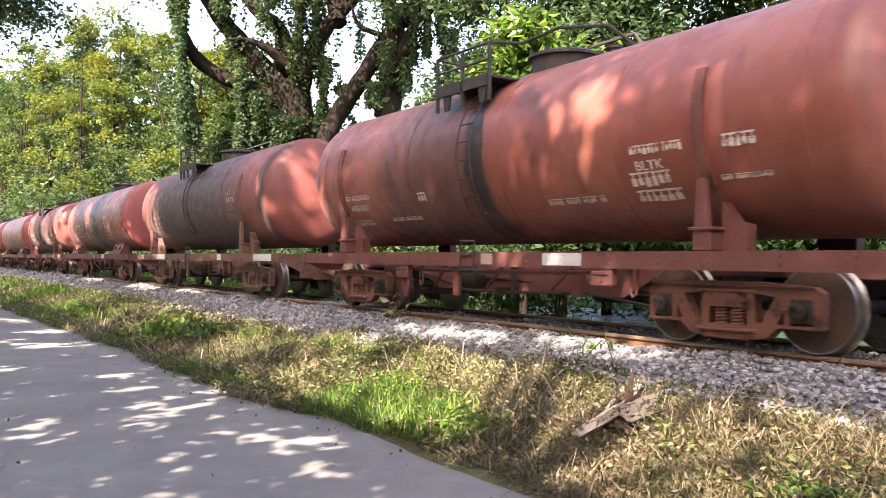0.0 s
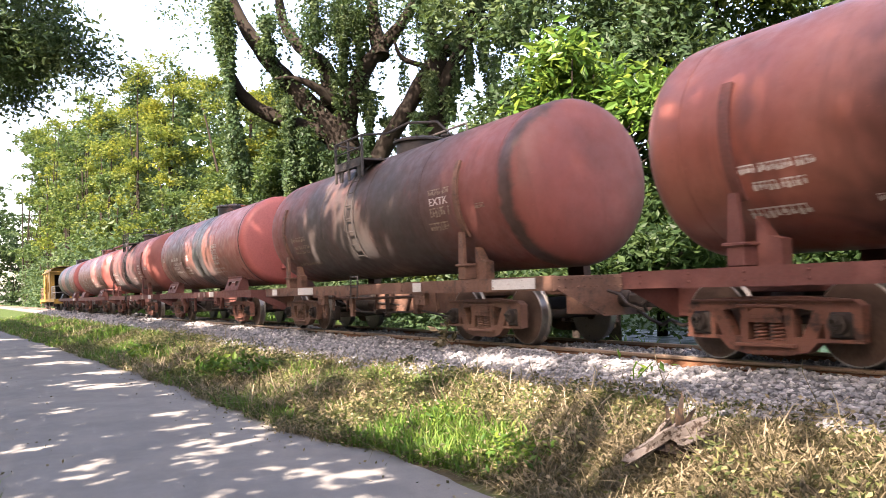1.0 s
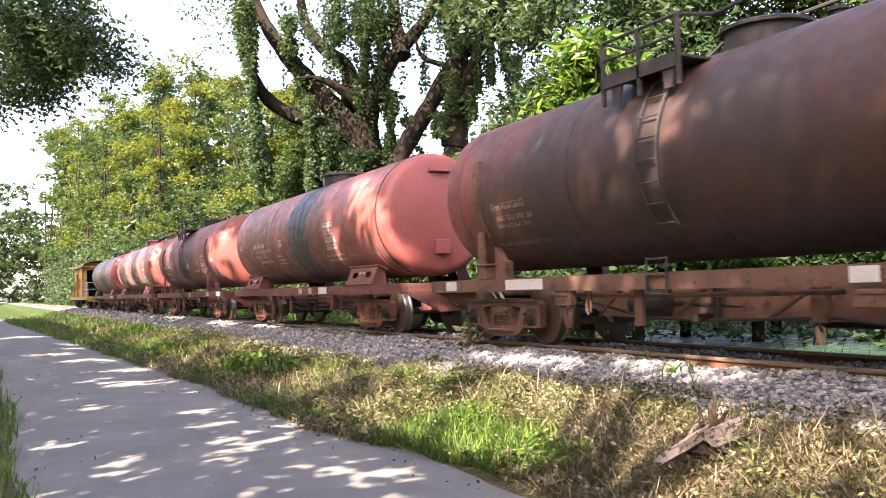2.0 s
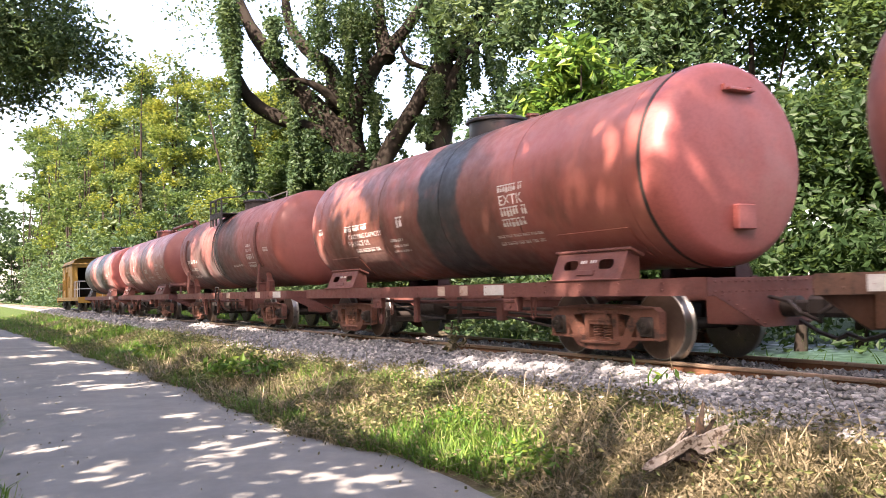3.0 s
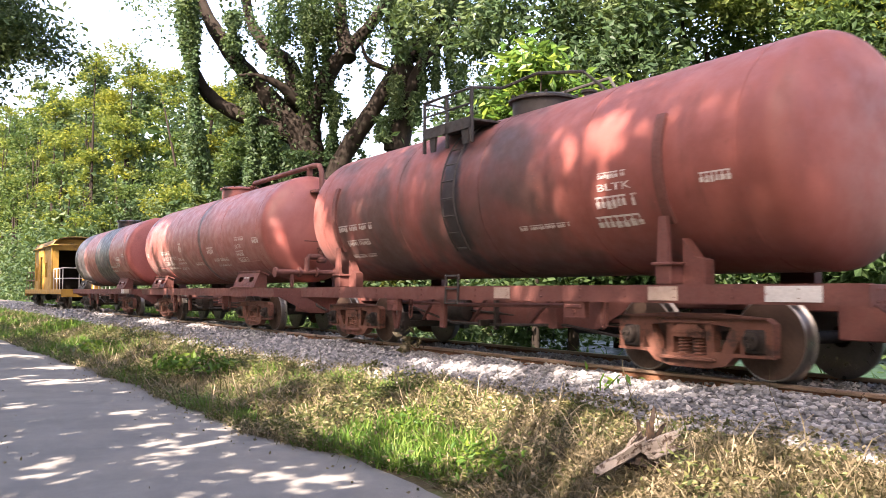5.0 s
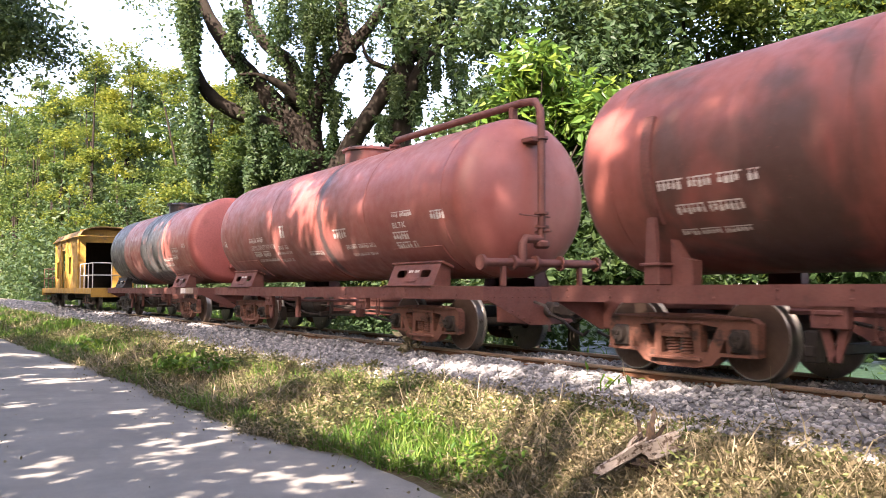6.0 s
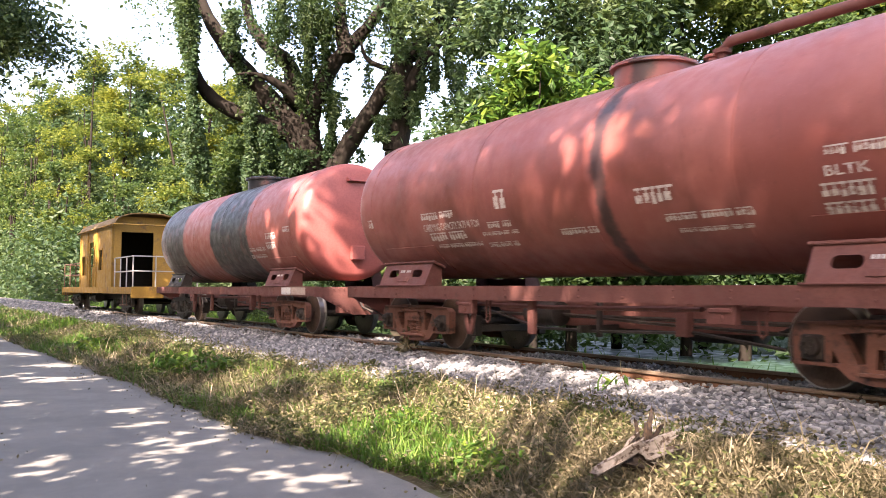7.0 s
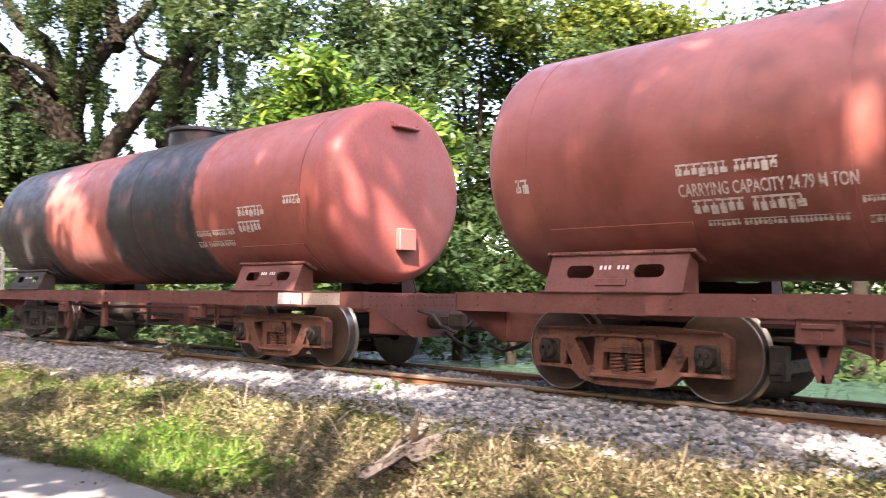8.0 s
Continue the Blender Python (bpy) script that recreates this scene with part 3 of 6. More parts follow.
def post_saddle(w, x, paint, side):
    """A bracket post with a strap that runs up the tank."""
    for s in (-1, 1):
        m = M()
        ya, yb = min(s * 0.78, s * 1.0), max(s * 0.78, s * 1.0)
        m.box(x - 0.14, x + 0.05, ya, yb, 0.832, 1.02, 0.01)
        m.plate([(x - 0.12, 1.02), (x + 0.03, 1.02), (x + 0.0, 1.45), (x - 0.09, 1.45)], min(s * 0.955, s * 1.0), max(s * 0.955, s * 1.0))
        m.plate([(x + 0.05, 0.832), (x + 0.3, 0.832), (x + 0.3, 1.05), (x + 0.18, 1.08), (x + 0.05, 1.25)], min(s * 0.72, s * 0.84), max(s * 0.72, s * 0.84))
        m.box(x - 0.17, x + 0.08, min(s * 0.76, s * 1.02), max(s * 0.76, s * 1.02), 1.005, 1.035, 0.006)
        sad = part("saddle", m, paint, w, "upright bracket that holds the tank")
        rng_ = (-34, 22) if s < 0 else (158, 214)
        part("strap", hoop(x - 0.045, 0.055, TANK_R - 0.004, TANK_R + 0.035, *rng_, 20), paint, sad)


def underframe(w, paint, ends, girder=False):
    """Sole bars, centre sill, cross bars, end beams, couplers and rigging."""
    for s in (-1, 1):
        m = M()
        prof = [(1.0, 0.668), (1.0, 0.832), (0.93, 0.832), (0.93, 0.82), (0.99, 0.82), (0.99, 0.68), (0.93, 0.68), (0.93, 0.668)]
        m.add([(x, s * y, z) for x in (0.0, LEN) for y, z in prof], [(i, (i + 1) % 8, 8 + (i + 1) % 8, 8 + i) for i in range(8)] + [tuple(range(8)), tuple(range(15, 7, -1))])
        sb = part("sole_bar", m, paint, w, "riveted channel sole bar")
        pts = [(x, s * 1.0, z) for x in np.arange(0.25, LEN, 0.62) for z in (0.72, 0.79)]
        rivet_part(rivets(pts, 0.013, "y", 0.012 * s), paint, sb)
    m = M().box(0.1, LEN - 0.1, -0.22, 0.22, 0.6, 0.8, 0.01)
    m.plate([(2.6, 0.62), (LEN - 2.6, 0.62), (LEN - 3.3, 0.38), (3.3, 0.38)], -0.2, 0.2)
    part("centre_sill", m, paint, w)
    if girder:
        for sg in (-1, 1):
            gd = M().plate([(2.6, 0.66), (7.3, 0.66), (6.7, 0.36), (3.2, 0.36)], sg * 0.42 - 0.01, sg * 0.42 + 0.01)
            gd = part("girder", gd, paint, w, "deep riveted side girder")
            for q in (3.2, 4.4, 5.6):
                part("tie_rod", M().tube([(q, sg * 0.5, 0.38), (q + 0.75, sg * 0.8, 0.67)], 0.022, 6), paint, gd)
    for x in (0.04, 1.66, 3.3, 5.05, 6.8, 8.44, LEN - 0.04):
        part("cross_bar", M().box(x - 0.04, x + 0.04, -0.93, 0.93, 0.69, 0.815, 0.006), paint, w)
    for x, o in ((0.0, -1), (LEN, 1)):
        # end beam with its hanging draft plate
        m = M().box(x - 0.012, x + 0.012, -1.0, 1.0, 0.66, 0.825, 0.004)
        tri = M()
        tri.plate([(-0.95, 0.68), (0.95, 0.68), (0.3, 0.36), (-0.3, 0.36)], -0.008, 0.008, pose(x + o * 0.02, 0, 0, 0, 0, 90))
        m.add(tri.v, tri.f)
        m.box(min(x, x - o * 0.7), max(x, x - o * 0.7), -0.28, 0.28, 0.37, 0.68, 0.01)
        eb = part("end_beam", m, paint, w, "riveted end beam with a tapering draft plate")
        pts = [(x + o * 0.028, y, z) for y in np.linspace(-0.92, 0.92, 22) for z in (0.79, 0.7)]
        pts += [(x + o * 0.03, sg * (0.3 + 0.6 * k), 0.395 + 0.3 * k) for sg in (-1, 1) for k in np.linspace(0, 0.9, 7)]
        rivet_part(rivets(pts, 0.013, "x", 0.012 * o), paint, eb)
        c = M().box(min(x, x + o * 0.36), max(x, x + o * 0.36), -0.07, 0.07, 0.49, 0.6, 0.02)
        c.lathe([(0, 0.1), (o * 0.16, 0.1), (o * 0.17, 0.07)], 14, "x", (x + o * 0.02, 0, 0.545))
        c.box(min(x + o * 0.34, x + o * 0.6), max(x + o * 0.34, x + o * 0.6), -0.14, 0.14, 0.45, 0.65, 0.04)
        c.tube([(x + o * 0.05, -0.25, 0.64), (x + o * 0.3, -0.3, 0.6), (x + o * 0.45, -0.34, 0.5), (x + o * 0.55, -0.2, 0.42)], 0.02, 6)
        c.tube([(x, 0.2, 0.42), (x + o * 0.2, 0.22, 0.3), (x + o * 0.42, 0.2, 0.24), (x + o * 0.56, 0.16, 0.3)], 0.022, 6)
        part("coupler", c, dark_steel if ends == "dark" else paint, w, "automatic coupler with hose and chain")
    # brake gear
    g = M().lathe([(3.75, 0.05), (3.78, 0.14), (4.3, 0.14), (4.33, 0.05)], 16, "x", (0, -0.45, 0.52))
    g.tube([(2.6, -0.35, 0.5), (7.5, -0.35, 0.5)], 0.022, 6)
    g.tube([(4.33, -0.45, 0.52), (5.6, -0.4, 0.46), (7.4, -0.3, 0.4)], 0.018, 6)
    part("brake_cylinder", g, dark_steel, w)
    part("air_tank", M().lathe([(5.5, 0.04), (5.54, 0.17), (6.35, 0.17), (6.39, 0.04)], 18, "x", (0, 0.35, 0.42)), dark_steel, w, "sooty air reservoir")
    lv = M().box(4.9, 4.96, -0.75, 0.75, 0.34, 0.42, 0.008).box(5.05, 5.1, -0.62, -0.56, 0.3, 0.68, 0.006)
    lv.tube([(3.0, -0.6, 0.56), (4.1, -0.6, 0.36), (5.1, -0.6, 0.36), (6.4, -0.62, 0.4), (7.3, -0.6, 0.3)], 0.017, 6)
    part("brake_lever", lv, dark_steel, w)
    for x in (2.72, 7.38):
        part("brake_beam", M().box(x - 0.05, x + 0.05, -0.6, 0.6, 0.25, 0.34, 0.01).box(x - 0.06, x + 0.06, -0.58, -0.46, 0.2, 0.46, 0.012).box(x - 0.06, x + 0.06, 0.46, 0.58, 0.2, 0.46, 0.012), dark_steel, w)
    for s in (-1, 1):
        hs = M()
        for x in (3.15, 6.95):
            hs.box(x - 0.15, x + 0.15, min(s * 0.9, s * 0.985), max(s * 0.9, s * 0.985), 0.5, 0.69, 0.008)
            hs.box(x - 0.11, x + 0.11, min(s * 0.94, s * 1.0), max(s * 0.94, s * 1.0), 0.6, 0.64, 0.008)
            hs.lathe([(s * 0.98, 0.03), (s * 1.0, 0.03)], 8, "y", (x, 0, 0.56))
            if x < 4:
                hs.plate([(x - 0.13, 0.55), (x - 0.05, 0.55), (x + 0.03, 0.25), (x - 0.03, 0.25)], min(s * 0.9, s * 0.93), max(s * 0.9, s * 0.93))
                hs.plate([(x + 0.15, 0.55), (x + 0.07, 0.55), (x - 0.01, 0.25), (x + 0.05, 0.25)], min(s * 0.9, s * 0.93), max(s * 0.9, s * 0.93))
            hs.tube([(x + 0.3, s * 0.88, 0.68), (x + 0.3, s * 0.88, 0.44), (x + 0.33, s * 0.88, 0.4), (x + 0.37, s * 0.88, 0.43), (x + 0.38, s * 0.88, 0.66)], 0.012, 6)
        hs.box(4.25, 4.36, min(s * 0.84, s * 0.9), max(s * 0.84, s * 0.9), 0.3, 0.69, 0.008)
        hs.box(6.2, 6.34, min(s * 0.6, s * 0.7), max(s * 0.6, s * 0.7), 0.36, 0.69, 0.008)
        hs.tube([(2.7, s * 0.8, 0.62), (4.6, s * 0.8, 0.6), (6.6, s * 0.8, 0.62)], 0.025, 6)
        part("brake_hanger", hs, paint, w, "hangers and rods of the brake rigging")


def dome(w, x, paint, tall=0.16, r=0.42):
    m = M().lathe([(TANK_Z + TANK_R - 0.1, r), (TANK_Z + TANK_R + tall - 0.03, r)], 32, "z", (x, 0, 0))
    m.lathe([(TANK_Z + TANK_R + tall - 0.03, r + 0.05), (TANK_Z + TANK_R + tall, r + 0.05), (TANK_Z + TANK_R + tall + 0.035, r - 0.03), (TANK_Z + TANK_R + tall + 0.04, 0.02)], 32, "z", (x, 0, 0))
    d = part("dome", m, paint, w, "low round filling dome with a bolted lid")
    for k in range(10):
        a = 2 * math.pi * k / 10
        b = M().lathe([(TANK_Z + TANK_R + tall, 0.018), (TANK_Z + TANK_R + tall + 0.05, 0.018)], 6, "z", (x + (r + 0.015) * math.cos(a), (r + 0.015) * math.sin(a), 0))
        part("bolt", b, dark_steel, d)
    b = M().tube([(x - 0.15, 0, TANK_Z + TANK_R + tall + 0.03), (x - 0.1, 0, TANK_Z + TANK_R + tall + 0.09), (x + 0.1, 0, TANK_Z + TANK_R + tall + 0.09), (x + 0.15, 0, TANK_Z + TANK_R + tall + 0.03)], 0.014, 6)
    part("lid_handle", b, dark_steel, d)
    part("valve", M().lathe([(TANK_Z + TANK_R - 0.06, 0.07), (TANK_Z + TANK_R + 0.1, 0.07), (TANK_Z + TANK_R + 0.11, 0.1), (TANK_Z + TANK_R + 0.14, 0.1)], 12, "z", (x + 0.72, 0.1, 0)), paint, d)


def platform(w, x, paint):
    """Filler's gallery: brackets, walkway, hand rails round the dome and a ladder down the side."""
    top = TANK_Z + TANK_R
    z = top - 0.14
    p = part("gallery", M().box(x - 0.75, x + 0.35, -0.98, -0.48, z - 0.03, z, 0.006).box(x - 0.75, x + 0.35, -0.99, -0.975, z - 0.12, z + 0.02, 0.004), paint, w, "small gallery beside the dome")
    rl = M()
    for px in (x - 0.75, x - 0.2, x + 0.35):
        rl.box(px - 0.02, px + 0.02, -0.99, -0.95, z - 0.3, z + 0.38, 0.004)
    rl.tube([(x - 0.75, -0.5, z + 0.34), (x - 0.75, -0.97, z + 0.37), (x + 0.35, -0.97, z + 0.37), (x + 0.35, -0.5, z + 0.42)], 0.018, 6)
    rl.tube([(x - 0.75, -0.97, z + 0.18), (x + 0.35, -0.97, z + 0.18)], 0.014, 6)
    rl.tube([(x + 0.35, -0.5, z + 0.42), (x + 0.9, -0.4, z + 0.5), (x + 1.5, -0.2, z + 0.42), (x + 1.8, -0.1, top)], 0.02, 6)
    rl.tube([(x - 0.75, 0.5, z + 0.34), (x - 0.5, 0.55, z + 0.5), (x + 1.2, 0.5, z + 0.5), (x + 1.6, 0.3, top)], 0.02, 6)
    part("hand_rail", rl, paint, p)
    for px in (x - 0.55, x + 0.2):
        br = M().plate([(px - 0.1, z - 0.02), (px + 0.1, z - 0.02), (px + 0.05, z - 0.3), (px - 0.05, z - 0.3)], -0.97, -0.945)
        part("bracket", br, paint, p)
    ld = M()
    for px in (x - 0.16, x + 0.12):
        ld.tube([tuple(on_tank(px, q, TANK_R + 0.05)) for q in np.linspace(62, -40, 16)], 0.012, 6)
    for q in np.linspace(54, -38, 9):
        p0 = on_tank(x, q, TANK_R + 0.05)
        ld.tube([(x - 0.16, p0.y, p0.z), (x + 0.12, p0.y, p0.z)], 0.011, 5)
    part("ladder", ld, paint, w, "narrow iron ladder")
    st = M()
    st.tube([(x - 0.16, -1.01, 0.98), (x - 0.16, -1.03, 0.62), (x + 0.12, -1.03, 0.62), (x + 0.12, -1.01, 0.98)], 0.014, 6)
    for zz in (0.96, 0.8):
        st.tube([(x - 0.16, -1.02, zz), (x + 0.12, -1.02, zz)], 0.012, 5)
    part("step", st, paint, w, "iron stirrup step below the ladder")


def discharge_pipe(w, paint, tb=9.84):
    """Pipe along the top and down the end, with valves and a cross pipe."""
    top = TANK_Z + TANK_R
    x = tb + 0.02
    m = M().tube([(6.2, 0, top - 0.03), (6.2, 0, top + 0.12), (6.3, 0, top + 0.2), (x - 1.1, 0, top + 0.2), (x - 0.25, 0, top + 0.2), (x + 0.0, 0, top + 0.17), (x + 0.1, 0, top + 0.05), (x + 0.12, 0, top - 0.2), (x + 0.12, 0, 1.3)], 0.052, 12)
    for z in (top - 0.32, 1.75, 1.58):
        m.lathe([(z - 0.015, 0.09), (z + 0.015, 0.09)], 14, "z", (x + 0.12, 0, 0))
    for px in (6.2,):
        m.lathe([(top + 0.1, 0.09), (top + 0.14, 0.09)], 14, "z", (px, 0, 0))
    p = part("discharge_pipe", m, paint, w, "red oxide pipe along the top and down the end")
    part("pipe_bracket", M().box(x - 0.5, x - 0.42, -0.05, 0.05, top - 0.05, top + 0.17, 0.008), paint, p)
    part("pipe_bracket", M().box(x - 0.1, x + 0.14, -0.16, 0.08, top - 0.37, top - 0.31, 0.008), paint, p)
    c = M().tube([(x + 0.12, -0.92, 1.12), (x + 0.12, 0.92, 1.12)], 0.052, 12)
    for y in (-0.92, -0.45, -0.1, 0.3, 0.9):
        c.lathe([(y - 0.02, 0.095), (y + 0.02, 0.095)], 14, "y", (x + 0.12, 0, 1.12))
    c.tube([(x + 0.12, -0.3, 1.12), (x + 0.12, -0.3, 1.36), (x + 0.12, -0.26, 1.42), (x + 0.12, 0.0, 1.42)], 0.055, 10)
    for y in (-0.6, 0.62):
        c.box(x + 0.09, x + 0.15, y - 0.03, y + 0.03, 0.832, 1.08, 0.006)
    part("cross_pipe", c, paint, p)
    h = M().lathe([(1.3, 0.07), (1.33, 0.1), (1.38, 0.1), (1.41, 0.07)], 14, "z", (x + 0.12, 0, 0))
    h.box(x + 0.0, x + 0.3, -0.02, 0.02, 1.5, 1.53, 0.006).tube([(x + 0.12, 0, 1.38), (x + 0.12, 0, 1.6)], 0.02, 8)
    h.tube([(x + 0.12, -0.35, 1.72), (x + 0.16, 0.1, 1.7)], 0.012, 6)
    part("valve", h, paint, p)


WAGONS = []


def wagon(x0, label, shell, kind, frame, saddles, words=(), bars=(), top="dome", patches=(), ends=(0.3, 9.7), rear=None):
    """A bogie tank wagon; x0 is where its rear end stands at the start."""
    w = thing("tank_wagon", label, "tank wagon", "wagons of the train")
    tank = part("tank", tank_body(kind, *ends), shell, w, "riveted and welded cylindrical tank")
    for x in (ends[0] + 0.62, 3.35, 5.3, 7.1, ends[1] - 0.62):
        part("seam", hoop(x, 0.03, TANK_R - 0.003, TANK_R + 0.004, -89, 269, 72), shell, tank)
    underframe(w, frame, "dark", saddles == "post")
    for k, x in enumerate((BOGIE, LEN - BOGIE) if saddles != "post" else (1.57, 8.34)):
        paint = rear if rear and k == 0 else frame
        bogie(w, x - 0.085, bogie_red if paint is frame_red else paint)
        if saddles == "post":
            post_saddle(w, x - 0.12, paint, 1)
        else:
            plate_saddle(w, x - 0.09, paint, saddles, shell)
    if top == "dome":
        dome(w, 5.3, shell)
    else:
        dome(w, 5.3, frame_black, 0.14, 0.4)
        platform(w, 4.75, frame_black)
    for k in words:
        tagged(part("lettering", text_mesh(*k), None, tank, "white stencilled letters"), kind="stuff")
    for i, k in enumerate(bars):
        tagged(part("lettering", bars_mesh(*k, 11 * i + 5), faint_stencil if frame is frame_brown else stencil, tank, "faded white painted writing"), kind="stuff")
    for x, c, wd in patches:
        part("painted_patch", M().box(x, x + wd, -1.0095, -1.006, 0.69, 0.815, 0.001), c, w, "pale painted patch on the sole bar")
    WAGONS.append((w, x0))
    return w


# ---- the brake van ----
def brake_van(x0, length):
    """Yellow bogie brake van with an open porch at each end."""
    w = thing("brake_van", "rusty yellow brake van with open end porches", "brake van", "wagons of the train")
    a, b = 4.1, length - 2.7
    for s in (-1, 1):
        part("sole_bar", M().box(0, length, s * 1.0 - 0.012, s * 1.0 + 0.012, 0.62, 0.83, 0.006), van_yellow, w)
    part("floor", M().box(0, length, -0.98, 0.98, 0.74, 0.825, 0.008), frame_brown, w)
    for x in (0.0, length):
        part("end_beam", M().box(x - 0.02, x + 0.02, -1.02, 1.02, 0.5, 0.84, 0.008), van_yellow, w)
    part("coupler", M().box(length, length + 0.55, -0.09, 0.09, 0.48, 0.62, 0.03), dark_steel, w)
    # body: side walls with openings
    zt = 2.84
    for s in (-1, 1):
        y0, y1 = min(s * 1.02, s * 0.97), max(s * 1.02, s * 0.97)
        m = M()
        edges = [(a, a + 0.35, None), (a + 0.35, a + 0.95, (1.25, 1.95)), (a + 0.95, a + 1.75, None), (a + 1.75, a + 2.6, (0.86, 2.42)), (a + 2.6, a + 3.4, None), (a + 3.4, a + 4.0, (1.4, 2.1)), (a + 4.0, b, None)]
        for x1, x2, hole in edges:
            if hole is None:
                m.box(x1, x2, y0, y1, 0.832, zt, 0.004)
            else:
                if hole[0] > 0.9:
                    m.box(x1, x2, y0, y1, 0.832, hole[0], 0.004)
                m.box(x1, x2, y0, y1, hole[1], zt, 0.004)
        part("side_wall", m, van_yellow, w)
        lo, hi = min(s * 1.015, s * 1.045), max(s * 1.015, s * 1.045)
        for x1, x2, hole in edges:
            if hole:
                fr = M().box(x1, x2, lo, hi, hole[1] - 0.03, hole[1] + 0.03, 0.004)
                for q in (x1, x2):
                    fr.box(q - 0.03, q + 0.03, lo, hi, hole[0], hole[1], 0.004)
                part("window_frame", fr, van_yellow, w)
        for q in (a, a + 1.4, a + 3.0, b):
            part("wall_rib", M().box(q - 0.03, q + 0.03, min(s * 1.012, s * 1.05), max(s * 1.012, s * 1.05), 0.832, zt, 0.004), van_yellow, w)
        part("side_door", M().box(a + 1.85, a + 2.55, min(s * 0.93, s * 0.96), max(s * 0.93, s * 0.96), 0.84, 1.55, 0.004).box(a + 1.85, a + 2.55, min(s * 0.93, s * 0.96), max(s * 0.93, s * 0.96), 2.2, 2.4, 0.004), van_yellow, w)
    for x in (a, b):
        m = M()
        for y0, y1, z0, z1 in ((-0.97, -0.75, 0.832, 3.1), (0.25, 0.97, 0.832, 3.1), (-0.75, 0.25, 2.6, 3.1)):
            m.box(x - 0.025, x + 0.025, y0, y1, z0, z1, 0.004)
        part("end_wall", m, van_yellow, w, "yellow end wall with an open doorway")
    part("partition", M().box((a + b) / 2, (a + b) / 2 + 0.05, -0.96, 0.96, 0.832, 2.85, 0.004), inside_dark, w)
    # roof: a shallow arch with overhanging ends
    m, v, f, n = M(), [], [], 14
    for x in (a - 0.25, b + 0.45):
        for i in range(n + 1):
            y = -1.1 + 2.2 * i / n
            z = 2.8 + 0.42 * max(0.0, 1 - abs(y / 1.1) ** 3) ** 0.6
            v += [(x, y, z), (x, y, z - 0.04)]
    k = 2 * (n + 1)
    for i in range(n):
        for o in (0, 1):
            f.append((2 * i + o, 2 * i + 2 + o, k + 2 * i + 2 + o, k + 2 * i + o))
        for e in (0, k):
            f.append((e + 2 * i, e + 2 * i + 1, e + 2 * i + 3, e + 2 * i + 2))
    for i in (0, n):
        f.append((2 * i, 2 * i + 1, k + 2 * i + 1, k + 2 * i))
    part("roof", m.add(v, f), van_roof, w, "arched sheet roof stained brown")
    part("gutter", M().tube([(b + 0.46, y, 2.82) for y in (-1.1, 1.1)], 0.03, 6).tube([(a - 0.25, -1.12, 2.81), (b + 0.45, -1.12, 2.81)], 0.02, 6), van_yellow, w)
    for x0_, x1_, steel in ((b + 0.1, length - 0.1, pale_steel), (0.1, a - 0.1, frame_brown)):
        r = M()
        for s in (-0.95, 0.95):
            for x in np.linspace(x0_, x1_, 4):
                r.tube([(x, s, 0.83), (x, s, 1.75)], 0.02, 6)
            for z in (1.3, 1.74):
                r.tube([(x0_, s, z), (x1_, s, z)], 0.02, 6)
        xe = x1_ if x0_ > 1 else x0_
        for z in (1.3, 1.74):
            r.tube([(xe, -0.95, z), (xe, 0.95, z)], 0.02, 6)
        r.tube([(xe, -0.3, 0.83), (xe, -0.3, 1.74)], 0.02, 6)
        r.tube([(xe, 0.3, 0.83), (xe, 0.3, 1.74)], 0.02, 6)
        part("hand_rail", r, steel, w, "welded pipe railing of the porch")
    for x in (1.0, length - 0.9):
        for s in (-1, 1):
            st = M().box(x - 0.25, x + 0.25, min(s * 0.95, s * 1.1), max(s * 0.95, s * 1.1), 0.28, 0.31, 0.004)
            for e in (-0.25, 0.25):
                st.box(x + e - 0.012, x + e + 0.012, s * 1.0 - 0.012, s * 1.0 + 0.012, 0.28, 0.66, 0.003)
            part("step", st, frame_brown, w)
    part("underframe_gear", M().box(3.6, length - 3.6, -0.3, 0.3, 0.42, 0.74, 0.02).lathe([(4.6, 0.16), (5.6, 0.16)], 16, "x", (0, -0.6, 0.46)), dark_steel, w)
    for x in (1.9, length - 1.9):
        bogie(w, x, frame_black)
    WAGONS.append((w, x0))


